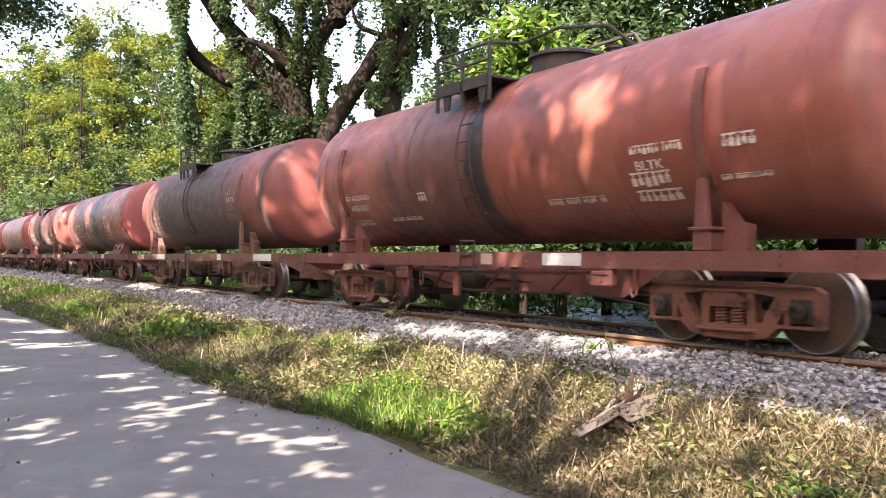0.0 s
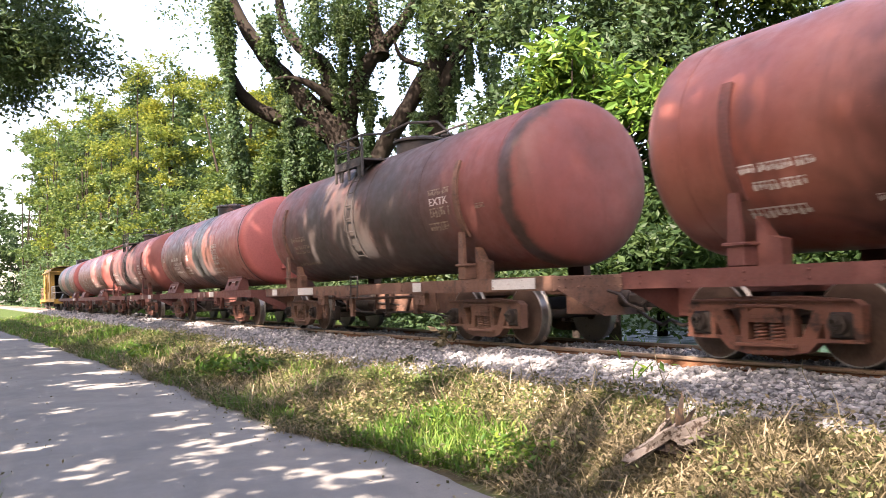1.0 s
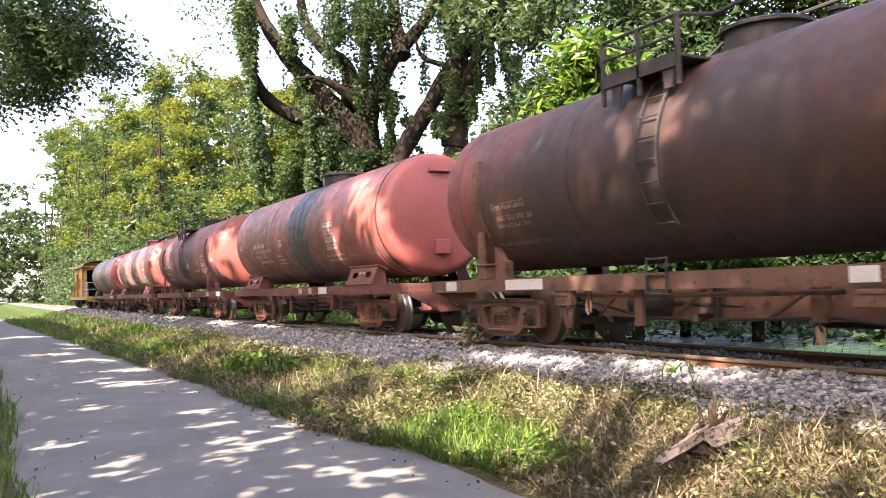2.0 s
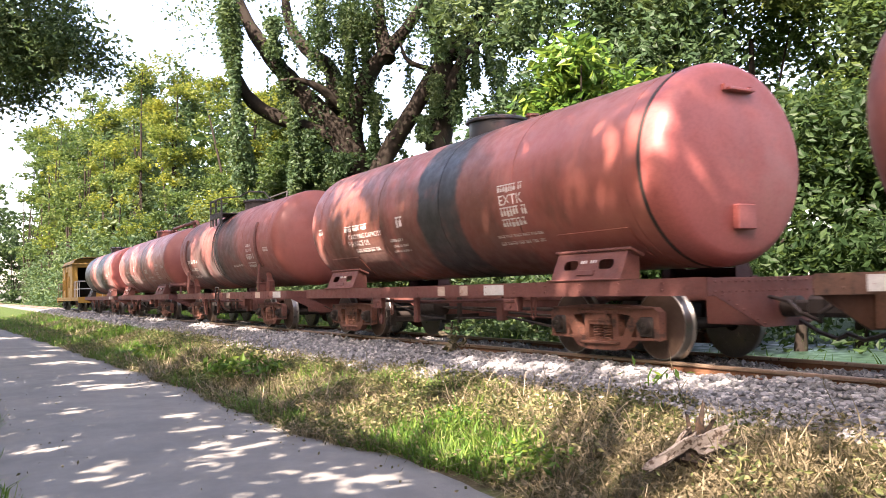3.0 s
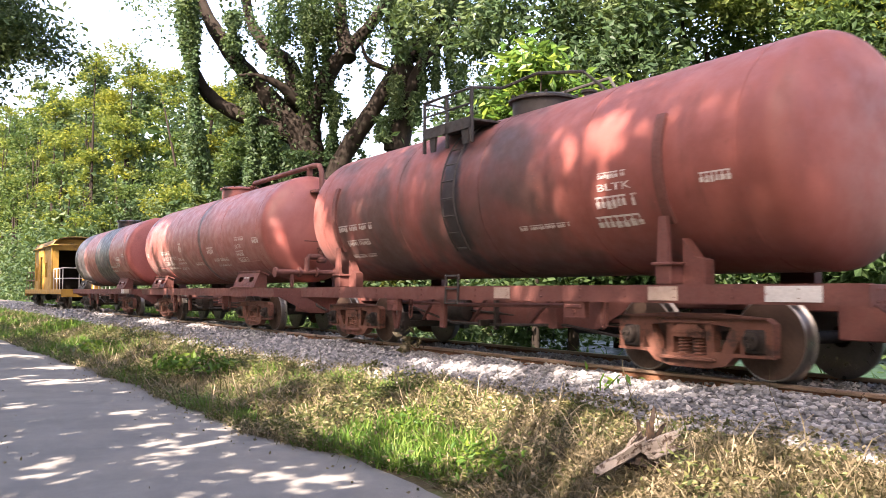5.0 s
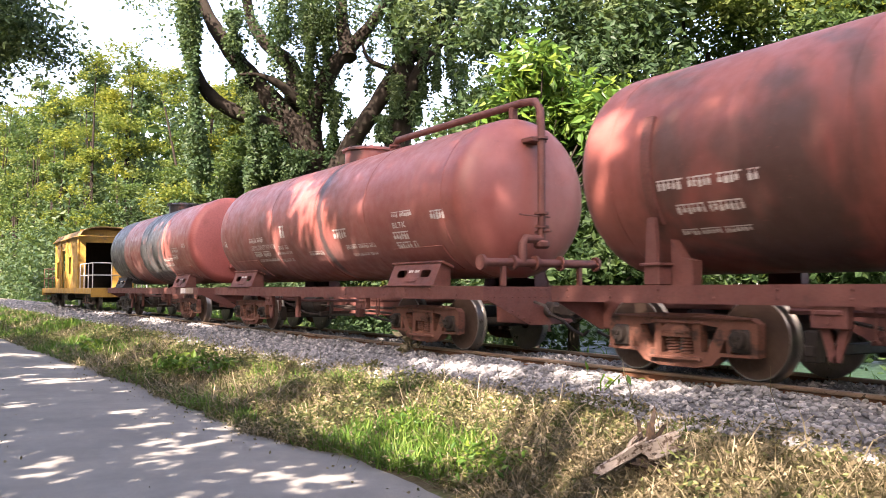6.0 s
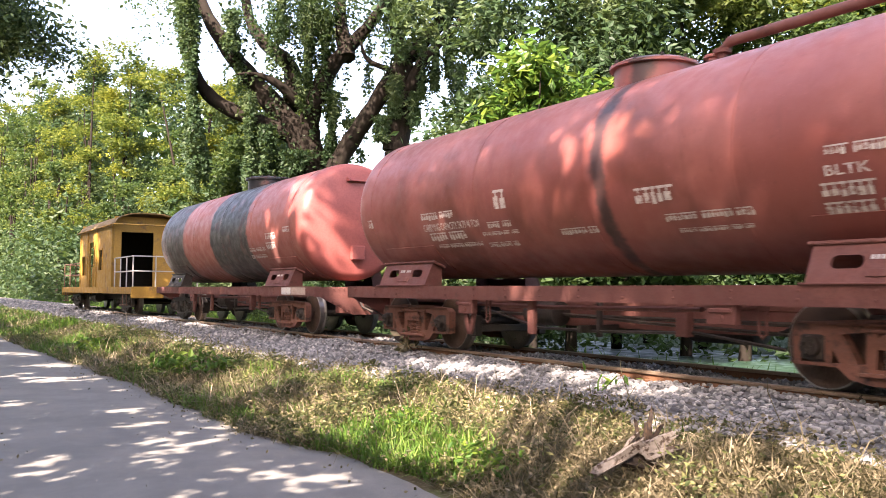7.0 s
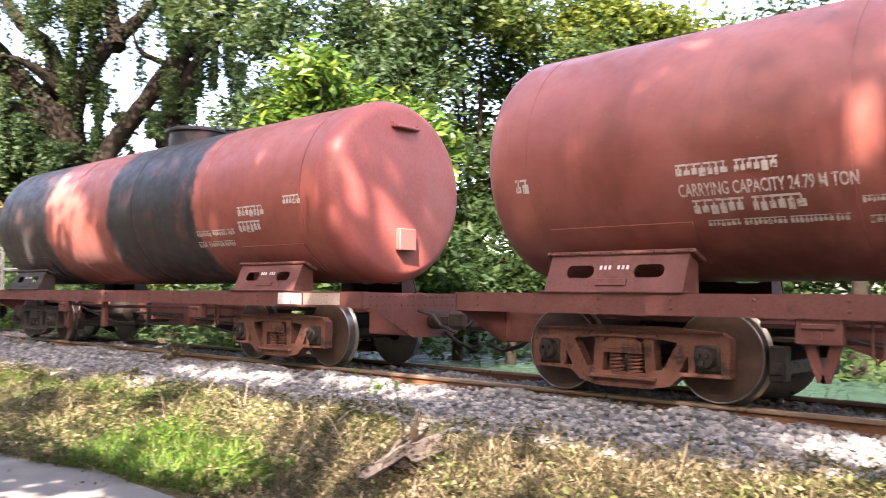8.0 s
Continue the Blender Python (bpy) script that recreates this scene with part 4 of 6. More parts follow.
# ---- things of the train ----
def build_train():
    p1 = tank_paint("paint_oxide", RED, RED2, [(4.85, 0.19, 0.06, 0.97), (3.9, 1.0, 0.75, 0.62)], (0.085, 0.026, 0.019), (0.58, 0.72), streak=0.75)
    p2 = tank_paint("paint_tarred", (0.125, 0.034, 0.026), (0.175, 0.047, 0.037), [(4.9, 2.8, 0.9, 0.86), (4.72, 0.3, 0.1, 0.96), (9.3, 0.13, 0.06, 0.85)], (0.0665, 0.0293, 0.0226), (0.5, 0.64), tar=(0.026, 0.018, 0.0135), rough=0.6, streak=0.8)
    p3 = tank_paint("paint_salmon", (0.2, 0.0532, 0.04), (0.266, 0.0865, 0.064), [(5.25, 0.56, 0.06, 1.0)], (0.113, 0.0346, 0.02128), (0.46, 0.62), streak=0.7)
    p4 = tank_paint("paint_brown_red", (0.166, 0.0439, 0.034), (0.226, 0.0665, 0.051), [(4.72, 0.22, 0.1, 0.95), (5.3, 0.7, 0.5, 0.5), (2.6, 0.7, 0.6, 0.15)], (0.0798, 0.0346, 0.0266), (0.52, 0.66), rough=0.6, streak=0.7)
    p5 = tank_paint("paint_rose", (0.193, 0.0532, 0.043), (0.253, 0.0838, 0.068), [(5.5, 0.09, 0.05, 0.85)], (0.146, 0.0399, 0.02664), (0.55, 0.7))
    p6 = tank_paint("paint_banded", (0.213, 0.0532, 0.04), (0.279, 0.0798, 0.061), [(5.75, 1.15, 0.06, 1.0), (1.1, 1.4, 0.1, 0.97)], None)
    pink = plain("end_pink", (0.3, 0.08, 0.068), (0.35, 0.1, 0.088), 1.5, 0.5, 0, 30, 0.15, (0.25, 0.07, 0.058))

    wagon(-12.9, "red oxide tank wagon with a gallery and a tar stain", p1, "dished", frame_red, "post", top="gallery", ends=(0.22, 9.75),
          bars=[(7.36, -15, 0.61, 0.09), (7.3, -32, 0.55, 0.15), (7.31, -42, 0.54, 0.15), (8.4, -17, 0.32, 0.12), (8.31, -32, 0.5, 0.05), (6.01, -39, 0.86, 0.08),
                (1.38, -22, 0.82, 0.08), (1.56, -31, 0.52, 0.09), (1.4, -46, 0.6, 0.12), (3.5, -28, 0.2, 0.13), (2.57, -43, 0.8, 0.07)],
          words=[("BLTK", 0.09, 7.4, -23, 0.34)], patches=[(6.1, white_paint, 0.6), (5.0, cream_paint, 0.22)])
    wagon(-24.15, "soot-dark tank wagon with a red end and gallery", p2, "dished", frame_brown, "post", top="gallery", ends=(0.3, 9.7),
          bars=[(7.41, 0, 0.58, 0.09), (7.42, -16, 0.57, 0.13), (7.31, -27, 0.59, 0.13), (8.58, -15, 0.22, 0.07), (1.72, -16, 0.75, 0.09), (1.78, -24, 0.79, 0.07), (1.76, -29, 0.76, 0.05), (1.5, -44, 1.22, 0.06)],
          words=[("EXTK", 0.1, 7.44, -7, 0.5)], patches=[(8.9, white_paint, 0.9), (2.0, white_paint, 0.8), (0.45, white_paint, 0.3), (6.8, white_paint, 0.25)])
    w3 = wagon(-35.35, "salmon-red tank wagon with a pink end and black band", p3, "flat", frame_red, 1.16, ends=(0.25, 9.68),
               bars=[(6.82, -3, 0.54, 0.1), (6.83, -19, 0.54, 0.12), (6.81, -27, 0.55, 0.12), (6.57, -34, 0.98, 0.04), (6.56, -40, 0.93, 0.05),
                     (1.99, -11, 0.92, 0.1), (2.23, -32, 0.94, 0.07), (3.97, -15, 0.22, 0.18), (3.61, -26, 0.45, 0.05), (3.65, -31, 0.52, 0.04), (3.57, -36, 0.58, 0.04), (0.81, -10, 0.18, 0.12)],
               words=[("CARRYING CAPACITY", 0.08, 2.11, -18, 1.3), ("FURNACE OIL", 0.09, 2.03, -25, 0.85), ("EXTK", 0.12, 6.84, -11, 0.5)], patches=[(6.4, white_paint, 0.45), (5.2, cream_paint, 0.2), (5.8, cream_paint, 0.2)])
    wagon(-46.62, "red tank wagon with a gallery and smoke stains", p4, "dished", frame_red, "post", top="gallery", ends=(0.26, 9.6),
          bars=[(7.38, -7, 0.38, 0.07), (7.3, -23, 0.56, 0.13), (7.24, -35, 0.58, 0.15), (8.62, -16, 0.33, 0.1), (5.98, -31, 0.85, 0.06), (1.5, -17, 1.1, 0.1), (1.66, -30, 0.71, 0.1), (1.61, -42, 0.76, 0.07)],
          words=[("BLTK", 0.07, 7.36, -13, 0.45)], patches=[(9.25, white_paint, 0.5), (8.0, cream_paint, 0.35), (5.6, cream_paint, 0.3)])
    w5 = wagon(-58.0, "rose-red tank wagon with a discharge pipe", p5, "dished", frame_red, 1.24, ends=(0.16, 9.84),
               bars=[(2.16, -17, 0.75, 0.1), (2.25, -33, 0.78, 0.12), (2.33, -39, 0.99, 0.06), (0.68, -18, 0.12, 0.13), (3.79, -15, 0.2, 0.22), (3.57, -27, 0.45, 0.08), (3.41, -32, 0.71, 0.05), (3.43, -41, 0.58, 0.07),
                     (4.8, -36, 0.56, 0.08), (5.99, -23, 0.47, 0.17), (6.28, -33, 0.94, 0.08), (6.38, -40, 0.8, 0.05), (7.95, -11, 0.53, 0.08), (7.87, -29, 0.54, 0.13), (7.86, -37, 0.55, 0.12), (8.96, -16, 0.32, 0.12)],
               words=[("CARRYING CAPACITY 24.79 M TON", 0.1, 2.16, -25, 1.25), ("BLTK", 0.08, 7.93, -19, 0.36)])
    discharge_pipe(w5, frame_red)
    w6 = wagon(-69.35, "tar-banded red tank wagon with a pink end", p6, "flat", frame_red, 1.16, ends=(0.3, 9.68), rear=frame_black,
               bars=[(7.89, -16, 0.48, 0.13), (7.84, -26, 0.51, 0.14), (8.78, -11, 0.28, 0.11), (6.9, -27, 0.84, 0.08), (6.85, -35, 0.82, 0.08)], patches=[(8.7, white_paint, 0.42), (9.15, cream_paint, 0.6)])
    for w in (w3, w6):
        prof = [(TANK_B - q + 0.005, r + 0.004) for q, r in end_cap()] + [(TANK_B - 0.34, TANK_R + 0.005)]
        end = part("tank_end", M().lathe(prof, 72, "x", (0, 0, TANK_Z), caps=False), pink, w, "freshly painted pink tank end")
        if w is w3:
            part("weld_seam", hoop(TANK_B - 0.345, 0.024, TANK_R - 0.002, TANK_R + 0.01, -89, 269, 72), dark_steel, end, "dark rusty weld seam")
        part("document_box", M().box(TANK_B - 0.03, TANK_B + 0.05, -0.13, 0.13, 1.3, 1.55, 0.012), pink, end)
        part("lifting_lug", M().box(TANK_B - 0.06, TANK_B + 0.05, -0.18, 0.18, 2.68, 2.71, 0.006).box(TANK_B - 0.1, TANK_B, -0.2, -0.17, 2.68, 2.75, 0.006).box(TANK_B - 0.1, TANK_B, 0.17, 0.2, 2.68, 2.75, 0.006), pink, end)
    brake_van(-84.5, 12.3)


# ---- plants ----
def leaves(name, pos, size, rng, material, spread=0.35, droop=0.0, slim=0.5, kind=4):
    """One mesh of folded leaves at the given places."""
    n = len(pos)
    d = rng.normal(size=(n, 3))
    d[:, 2] = d[:, 2] * 0.6 - droop
    d /= np.linalg.norm(d, axis=1)[:, None]
    a = np.cross(d, rng.normal(size=(n, 3)))
    a /= np.linalg.norm(a, axis=1)[:, None]
    s = size * rng.uniform(0.6, 1.3, n)[:, None]
    nrm = np.cross(d, a)
    v = np.stack([pos, pos + d * s * 0.5 + a * s * slim * 0.5 + nrm * s * 0.08, pos + d * s, pos + d * s * 0.5 - a * s * slim * 0.5 + nrm * s * 0.08], 1).reshape(-1, 3)
    return raw_mesh(name, v, np.arange(4 * n).reshape(-1, 4), material)


def crown_points(rng, blobs, n, twig=0.45, shell=0.55):
    """Leaf places: twigs scattered over the outer part of several ellipsoids (x, y, z, rx, ry, rz)."""
    vol = np.array([b[3] * b[4] * b[5] for b in blobs]) ** 0.7
    pick = rng.choice(len(blobs), size=max(n // 14, 1), p=vol / vol.sum())
    b = np.array(blobs)[pick]
    d = rng.normal(size=(len(b), 3))
    d /= np.linalg.norm(d, axis=1)[:, None]
    r = shell + (1 - shell) * rng.random(len(b)) ** 0.6
    wob = 0.8 + 0.35 * rng.random(len(b))
    c = b[:, :3] + d * b[:, 3:] * (r * wob)[:, None]
    out = np.repeat(c, 14, 0) + rng.normal(size=(len(c) * 14, 3)) * twig
    return out


def limb(points, r0, r1, seg=8):
    pts = [Vector(p) for p in points]
    fine, rs = [], []
    n = len(pts)
    for i in range(n - 1):
        p0, p1, p2, p3 = pts[max(i - 1, 0)], pts[i], pts[i + 1], pts[min(i + 2, n - 1)]
        for k in range(5):
            t = k / 5
            fine.append(0.5 * ((2 * p1) + (p2 - p0) * t + (2 * p0 - 5 * p1 + 4 * p2 - p3) * t * t + (3 * p1 - p0 - 3 * p2 + p3) * t ** 3))
    fine.append(pts[-1])
    for k in range(len(fine)):
        rs.append(r0 + (r1 - r0) * k / (len(fine) - 1))
    return [tuple(p) for p in fine], rs


def tree(name, label, base, trunk, limbs, crown, material, wood=None, group="", stout=0.88):
    """A tree: trunk and limbs as one tapered mesh, and a crown of leaves."""
    m = M()
    for pts, r0, r1 in [trunk] + limbs:
        f, rs = limb(pts, r0 * stout, r1 * max(1.0, stout))
        m.tube(f, [q * (1 + 0.07 * math.sin(i * 2.1)) for i, q in enumerate(rs)], 14)
    t = thing(name, label, "tree", group)
    part("trunk", m, wood or bark, t)
    for k in crown if isinstance(crown, list) else [crown]:
        part("crown", k, None, t)
    return t


def seen_at(u, v, d):
    """A place from bearing (degrees left of +Y), rise (degrees) and distance from the camera's stand."""
    b, e = radians(u), radians(v)
    return np.array([0.05 - math.sin(b) * d, 0.22 + math.cos(b) * d, 1.52 + math.tan(e) * d])


# gaps in the canopy: where the sun falls on the train's side (x, z, half sizes, lean) and on the road (x, y, radius)
TRAIN_GAPS = [(-13.15, 2.75, 0.64, 1.35, 0.85), (-14.9, 2.6, 0.22, 0.6, 0.6), (-11.2, 2.6, 0.16, 0.3, 0.4), (-11.6, 2.0, 0.14, 0.3, 0.5), (-6.3, 3.0, 0.5, 0.34, 0.2),
              (-5.3, 2.95, 0.14, 0.14, 0.0), (-7.0, 2.35, 0.06, 0.2, 0.7), (-1.65, 2.65, 0.16, 0.3, 0.2), (-6.1, 0.72, 0.9, 0.36, 0.0), (-8.6, 0.42, 1.2, 0.22, 0.0), (-1.7, 0.5, 0.5, 0.3, 0.0), (-5.5, 1.22, 0.2, 0.16, 0.2), (-7.4, 1.2, 0.3, 0.18, 0.2),
              (-22.9, 2.7, 0.7, 1.3, 0.7), (-24.6, 2.9, 0.6, 1.1, 0.7), (-26.6, 2.8, 0.8, 1.2, 0.7), (-28.7, 2.9, 0.6, 1.2, 0.7), (-31.2, 3.0, 0.5, 0.7, 0.6), (-34.5, 2.8, 0.8, 1.2, 0.6), (-37.6, 2.8, 1.0, 1.4, 0.6), (-41.0, 2.8, 0.9, 1.3, 0.6), (-45.0, 2.8, 0.9, 1.4, 0.6),
              (-20.0, 0.9, 0.8, 0.25, 0.0), (-24.0, 0.8, 1.4, 0.4, 0.0), (-31.0, 0.8, 1.4, 0.4, 0.0)]
ROAD_GAPS = [(-8.2, 2.55, 0.46), (-8.55, 2.2, 0.16), (-6.2, 3.0, 0.36), (-15.1, 2.4, 0.55), (-10.8, 2.6, 0.28), (-9.6, 2.6, 0.22), (-7.6, 1.26, 0.28), (-7.5, 2.1, 0.24), (-6.85, 2.6, 0.26), (-21.4, 2.4, 0.7), (-8.2, 1.2, 0.16), (-30.0, 3.0, 1.0),
             (-16.0, 1.9, 0.3), (-9.0, 3.2, 0.24), (-9.3, 0.9, 0.3), (-18.0, 2.9, 0.6), (-37.0, 1.6, 1.0), (-12.2, 1.5, 0.3), (-13.0, 2.9, 0.25), (-24.5, 1.8, 0.6), (-6.0, 1.9, 0.2), (-5.2, 2.6, 0.25), (-4.6, 1.6, 0.3), (-3.0, 2.5, 0.4), (-27.0, 2.6, 0.5)]


def high_canopy(rng, x0, n=15000):
    """Leaves high over the near side, 8 m of the row round x0: those that shade the train and, more thinly, the verge."""
    u, v = x0 + rng.uniform(-4, 4, n) - 7.6, np.concatenate([rng.uniform(-0.12, 5.2, int(n * 0.76)), rng.uniform(-2.6, -0.1, n - int(n * 0.76))])
    wob = 0.12 * np.sin(u * 9 + v * 5) + 0.1 * np.sin(v * 13 - u * 7) + 0.1 * np.sin(u * 23 + v * 17) + 0.12 * np.sin(u * 31 - v * 41)
    keep = np.ones(n, bool)
    for gx, gz, rx, rz, lean in TRAIN_GAPS:
        dz = (v - gz) / (rz + 0.05)
        keep &= (((u - gx + lean * (v - gz)) / (rx * 1.12 + 0.07) * (1 + wob)) ** 2 + dz ** 2 > 1 + 2.4 * wob) | (rng.random(n) < 0.03)
    light = patchiness(u * 3.2, v * 3.2, 31) + 0.5 * rng.normal(size=n) + 1.2 * np.exp(-(u + 5.0) ** 2 / 14.0)
    keep &= (v > -0.12) | (light < -0.55)
    s = rng.uniform(16.5, 21.0, n)
    p = np.stack([u, np.full(n, 6.05), v], -1) + s[:, None] * np.array(SUN_DIR)
    return p[keep]


def low_canopy(rng, x0, n=8500):
    """Leaves of the low tier that shade the road, 8 m of the row round x0."""
    u, v = x0 + rng.uniform(-4, 4, n) - 3.9, rng.uniform(-2.5, 3.7, n)
    wob = 0.14 * np.sin(u * 8 + v * 6) + 0.12 * np.sin(v * 15 - u * 5)
    keep = np.ones(n, bool)
    for gx, gy, r in ROAD_GAPS:
        keep &= (np.hypot(u - gx, v - gy) > 1.08 * r * (1 + 1.6 * wob)) | (rng.random(n) < 0.03)
    s = rng.uniform(8.6, 10.8, n)
    p = np.stack([u, v, np.full(n, 0.05)], -1) + s[:, None] * np.array(SUN_DIR)
    return p[keep]


def build_trees():
    rng = np.random.default_rng(5)

    # the great vine-hung tree behind the track
    def S(u, v, d):
        return tuple(seen_at(55 - math.degrees(math.atan((u - 839) / 1509)), math.degrees(math.atan((507 - v) / math.hypot(1509, u - 839))), d))
    def T(u, v, d):
        return S(u, v, d * 1.3)
    fork = T(535, 250, 26)
    base = (fork[0] + 0.3, fork[1] + 0.4, 0.2)
    low = T(538, 330, 26)
    limbs = [([low, fork, T(505, 215, 26), T(430, 130, 26.3), T(375, 60, 26.6), T(330, -20, 27), T(300, -120, 27.5)], 0.5, 0.13),
             ([T(530, 300, 26), T(505, 235, 26), T(440, 205, 26), T(360, 165, 26), T(318, 105, 26.2), T(312, 40, 26.4), T(305, -60, 26.8)], 0.312, 0.13),
             ([low, fork, T(537, 190, 25.6), T(570, 110, 25.3), T(610, 65, 25.2), T(655, 10, 25), T(700, -80, 25)], 0.425, 0.12),
             ([T(500, 180, 26.2), T(500, 110, 26.6), T(450, 60, 27), T(420, 10, 27.4), T(410, -80, 27.4)], 0.325, 0.12),
             ([T(530, 185, 26), T(480, 140, 25.6), T(440, 120, 25.4), T(400, 118, 25.2)], 0.2, 0.03),
             ([T(600, 90, 25.2), T(590, 30, 25.6), T(585, -60, 26)], 0.3, 0.13)]
    # the six nearest blobs sit out of view sunward, added to shade the limbs
    blobs = [(*T(330, -130, 27), 2.6, 2.0, 1.6), (*T(440, -130, 26), 2.6, 2.2, 1.5), (*T(580, -140, 25.5), 2.6, 2.2, 1.4), (*T(660, -120, 25), 2.0, 2.0, 1.2), (*T(250, -10, 27), 1.5, 1.2, 0.5), (*T(235, 40, 27.5), 1.0, 0.9, 0.3), (*T(545, 25, 26), 0.9, 0.8, 1.0), (*T(480, 20, 26.5), 0.8, 0.8, 0.5), (*T(400, -150, 21), 3.5, 3, 1.6), (*T(520, -160, 20.5), 3.5, 3, 1.6), (*T(640, -160, 20.5), 3.5, 3, 1.6), (*T(760, -160, 20), 3.5, 3, 1.6), (*T(460, -260, 20), 4, 3, 1.6), (*T(620, -270, 20), 4, 3, 1.6)]
    blobs += [(*T(rng.uniform(370, 680), rng.uniform(-70, 45), 25.5 + rng.normal() * 0.8), rng.uniform(0.35, 0.8), 0.6, rng.uniform(0.25, 0.6)) for _ in range(26)]
    vines = []
    for mid, y0, y1, w, n in ((325, -40, 345, 20, 8200), (425, 150, 330, 12, 1500), (530, -20, 200, 22, 2200), (560, 0, 150, 15, 1200), (615, 200, 270, 22, 1000), (390, 0, 70, 18, 900), (455, 210, 330, 24, 1500), (575, 150, 280, 18, 1300), (500, 255, 335, 60, 1800), (480, -60, 60, 20, 800)):
        u = rng.uniform(size=(int(n * 2.2), 3))
        hang = rng.uniform(0.2, 1.2, 40) if w > 20 else rng.uniform(0.85, 1.1, 40)
        for a, b, c in u:
            vines.append(T(mid + (30 * c - 22 if mid < 350 else 0) + (a + b - 1) * w * (0.7 + 0.5 * math.sin(c * 9)), y0 + (y1 - y0) * c * hang[int((a + b) * w / 5) % 40], 25.6 + rng.normal() * 0.35))
    for pl, r0, r1 in limbs:
        f, rs = limb(pl, r0, r1)
        for p, q in zip(f, rs):
            n = int(rng.uniform(0, 13))
            d = rng.normal(size=(n, 3))
            d[:, 2] = -np.abs(d[:, 2]) * rng.uniform(0.6, 2.6) + 0.4
            vines += [tuple(k) for k in np.array(p) + d * (q * 0.9 + 0.12)]
    for _ in range(40):
        u, v, h = rng.uniform(380, 650), rng.uniform(-60, 120), rng.uniform(50, 150)
        for c in rng.random(int(h * 0.9)):
            vines.append(T(u + 3 * math.sin(c * 8) + rng.normal() * 4 * (1.1 - c), v + h * c, 25.9 + rng.normal() * 0.15))
    pts = np.concatenate([crown_points(rng, blobs, 26000, 0.34), np.array(vines)])
    tree("tree", "tall dark tree hung with creepers behind the track", base, ([base, (base[0], base[1], 2.5), low], 0.75, 0.42), limbs,
         [leaves("crown", pts, 0.17, rng, leaf_dark, slim=0.6, droop=0.5)], None, stout=1.2)

    # its neighbour with leaning limbs
    f2 = T(690, 260, 24)
    b2 = (f2[0] + 0.6, f2[1] + 0.3, 0.2)
    limbs = [([T(560, 340, 25), T(595, 265, 25), T(640, 195, 24.6), T(690, 115, 24.3), T(740, 60, 24), T(800, -10, 24), T(850, -80, 24)], 0.338, 0.19),
             ([f2, T(700, 190, 24), T(705, 110, 24), T(690, 40, 24.2), T(680, -60, 24.4)], 0.45, 0.16),
             ([T(700, 200, 24), T(730, 110, 23.6), T(780, 50, 23.4), T(830, 0, 23)], 0.25, 0.08),
             ([T(690, 115, 24.3), T(640, 95, 24.6), T(625, 60, 25)], 0.112, 0.04)]
    vines = []
    for mid, y0, y1, w, n in ((690, 120, 260, 15, 1500), (735, 60, 250, 9, 800), (760, 40, 240, 7, 700), (785, 20, 210, 7, 600), (815, -10, 150, 8, 450), (700, -20, 70, 26, 1000), (780, -20, 40, 45, 800), (720, 150, 260, 14, 900), (665, 195, 275, 16, 800), (700, 60, 130, 14, 700), (800, 100, 240, 16, 500)):
        for a, b, c in rng.uniform(size=(int(n * 2.2), 3)):
            vines.append(T(mid + (a + b - 1) * w, y0 + (y1 - y0) * c * (0.55 + 0.6 * abs(math.sin(37.7 * int((a + b) * w / 4)))), 24 + rng.normal() * 0.4))
    for _ in range(34):
        u, v, h = rng.uniform(660, 850), rng.uniform(-40, 120), rng.uniform(60, 170)
        for c in rng.random(int(h * 0.8)):
            vines.append(T(u + 3 * math.sin(c * 7) + rng.normal() * 3.5 * (1.1 - c), v + h * c, 24.2 + rng.normal() * 0.15))
    blobs = [(*T(720, -110, 24), 2.4, 2.2, 1.2), (*T(820, -100, 24), 2.4, 2.2, 1.3)]
    blobs += [(*T(rng.uniform(680, 870), rng.uniform(-70, 30), 24 + rng.normal() * 0.6), rng.uniform(0.35, 0.7), 0.6, rng.uniform(0.25, 0.55)) for _ in range(12)]
    tree("tree", "leaning dark tree with trailing vines behind the track", b2, ([b2, f2], 0.625, 0.4), limbs,
         [leaves("crown", np.concatenate([crown_points(rng, blobs, 8000, 0.4), np.array(vines)]), 0.165, rng, leaf_dark, slim=0.5, droop=0.7)], None, stout=1.12)

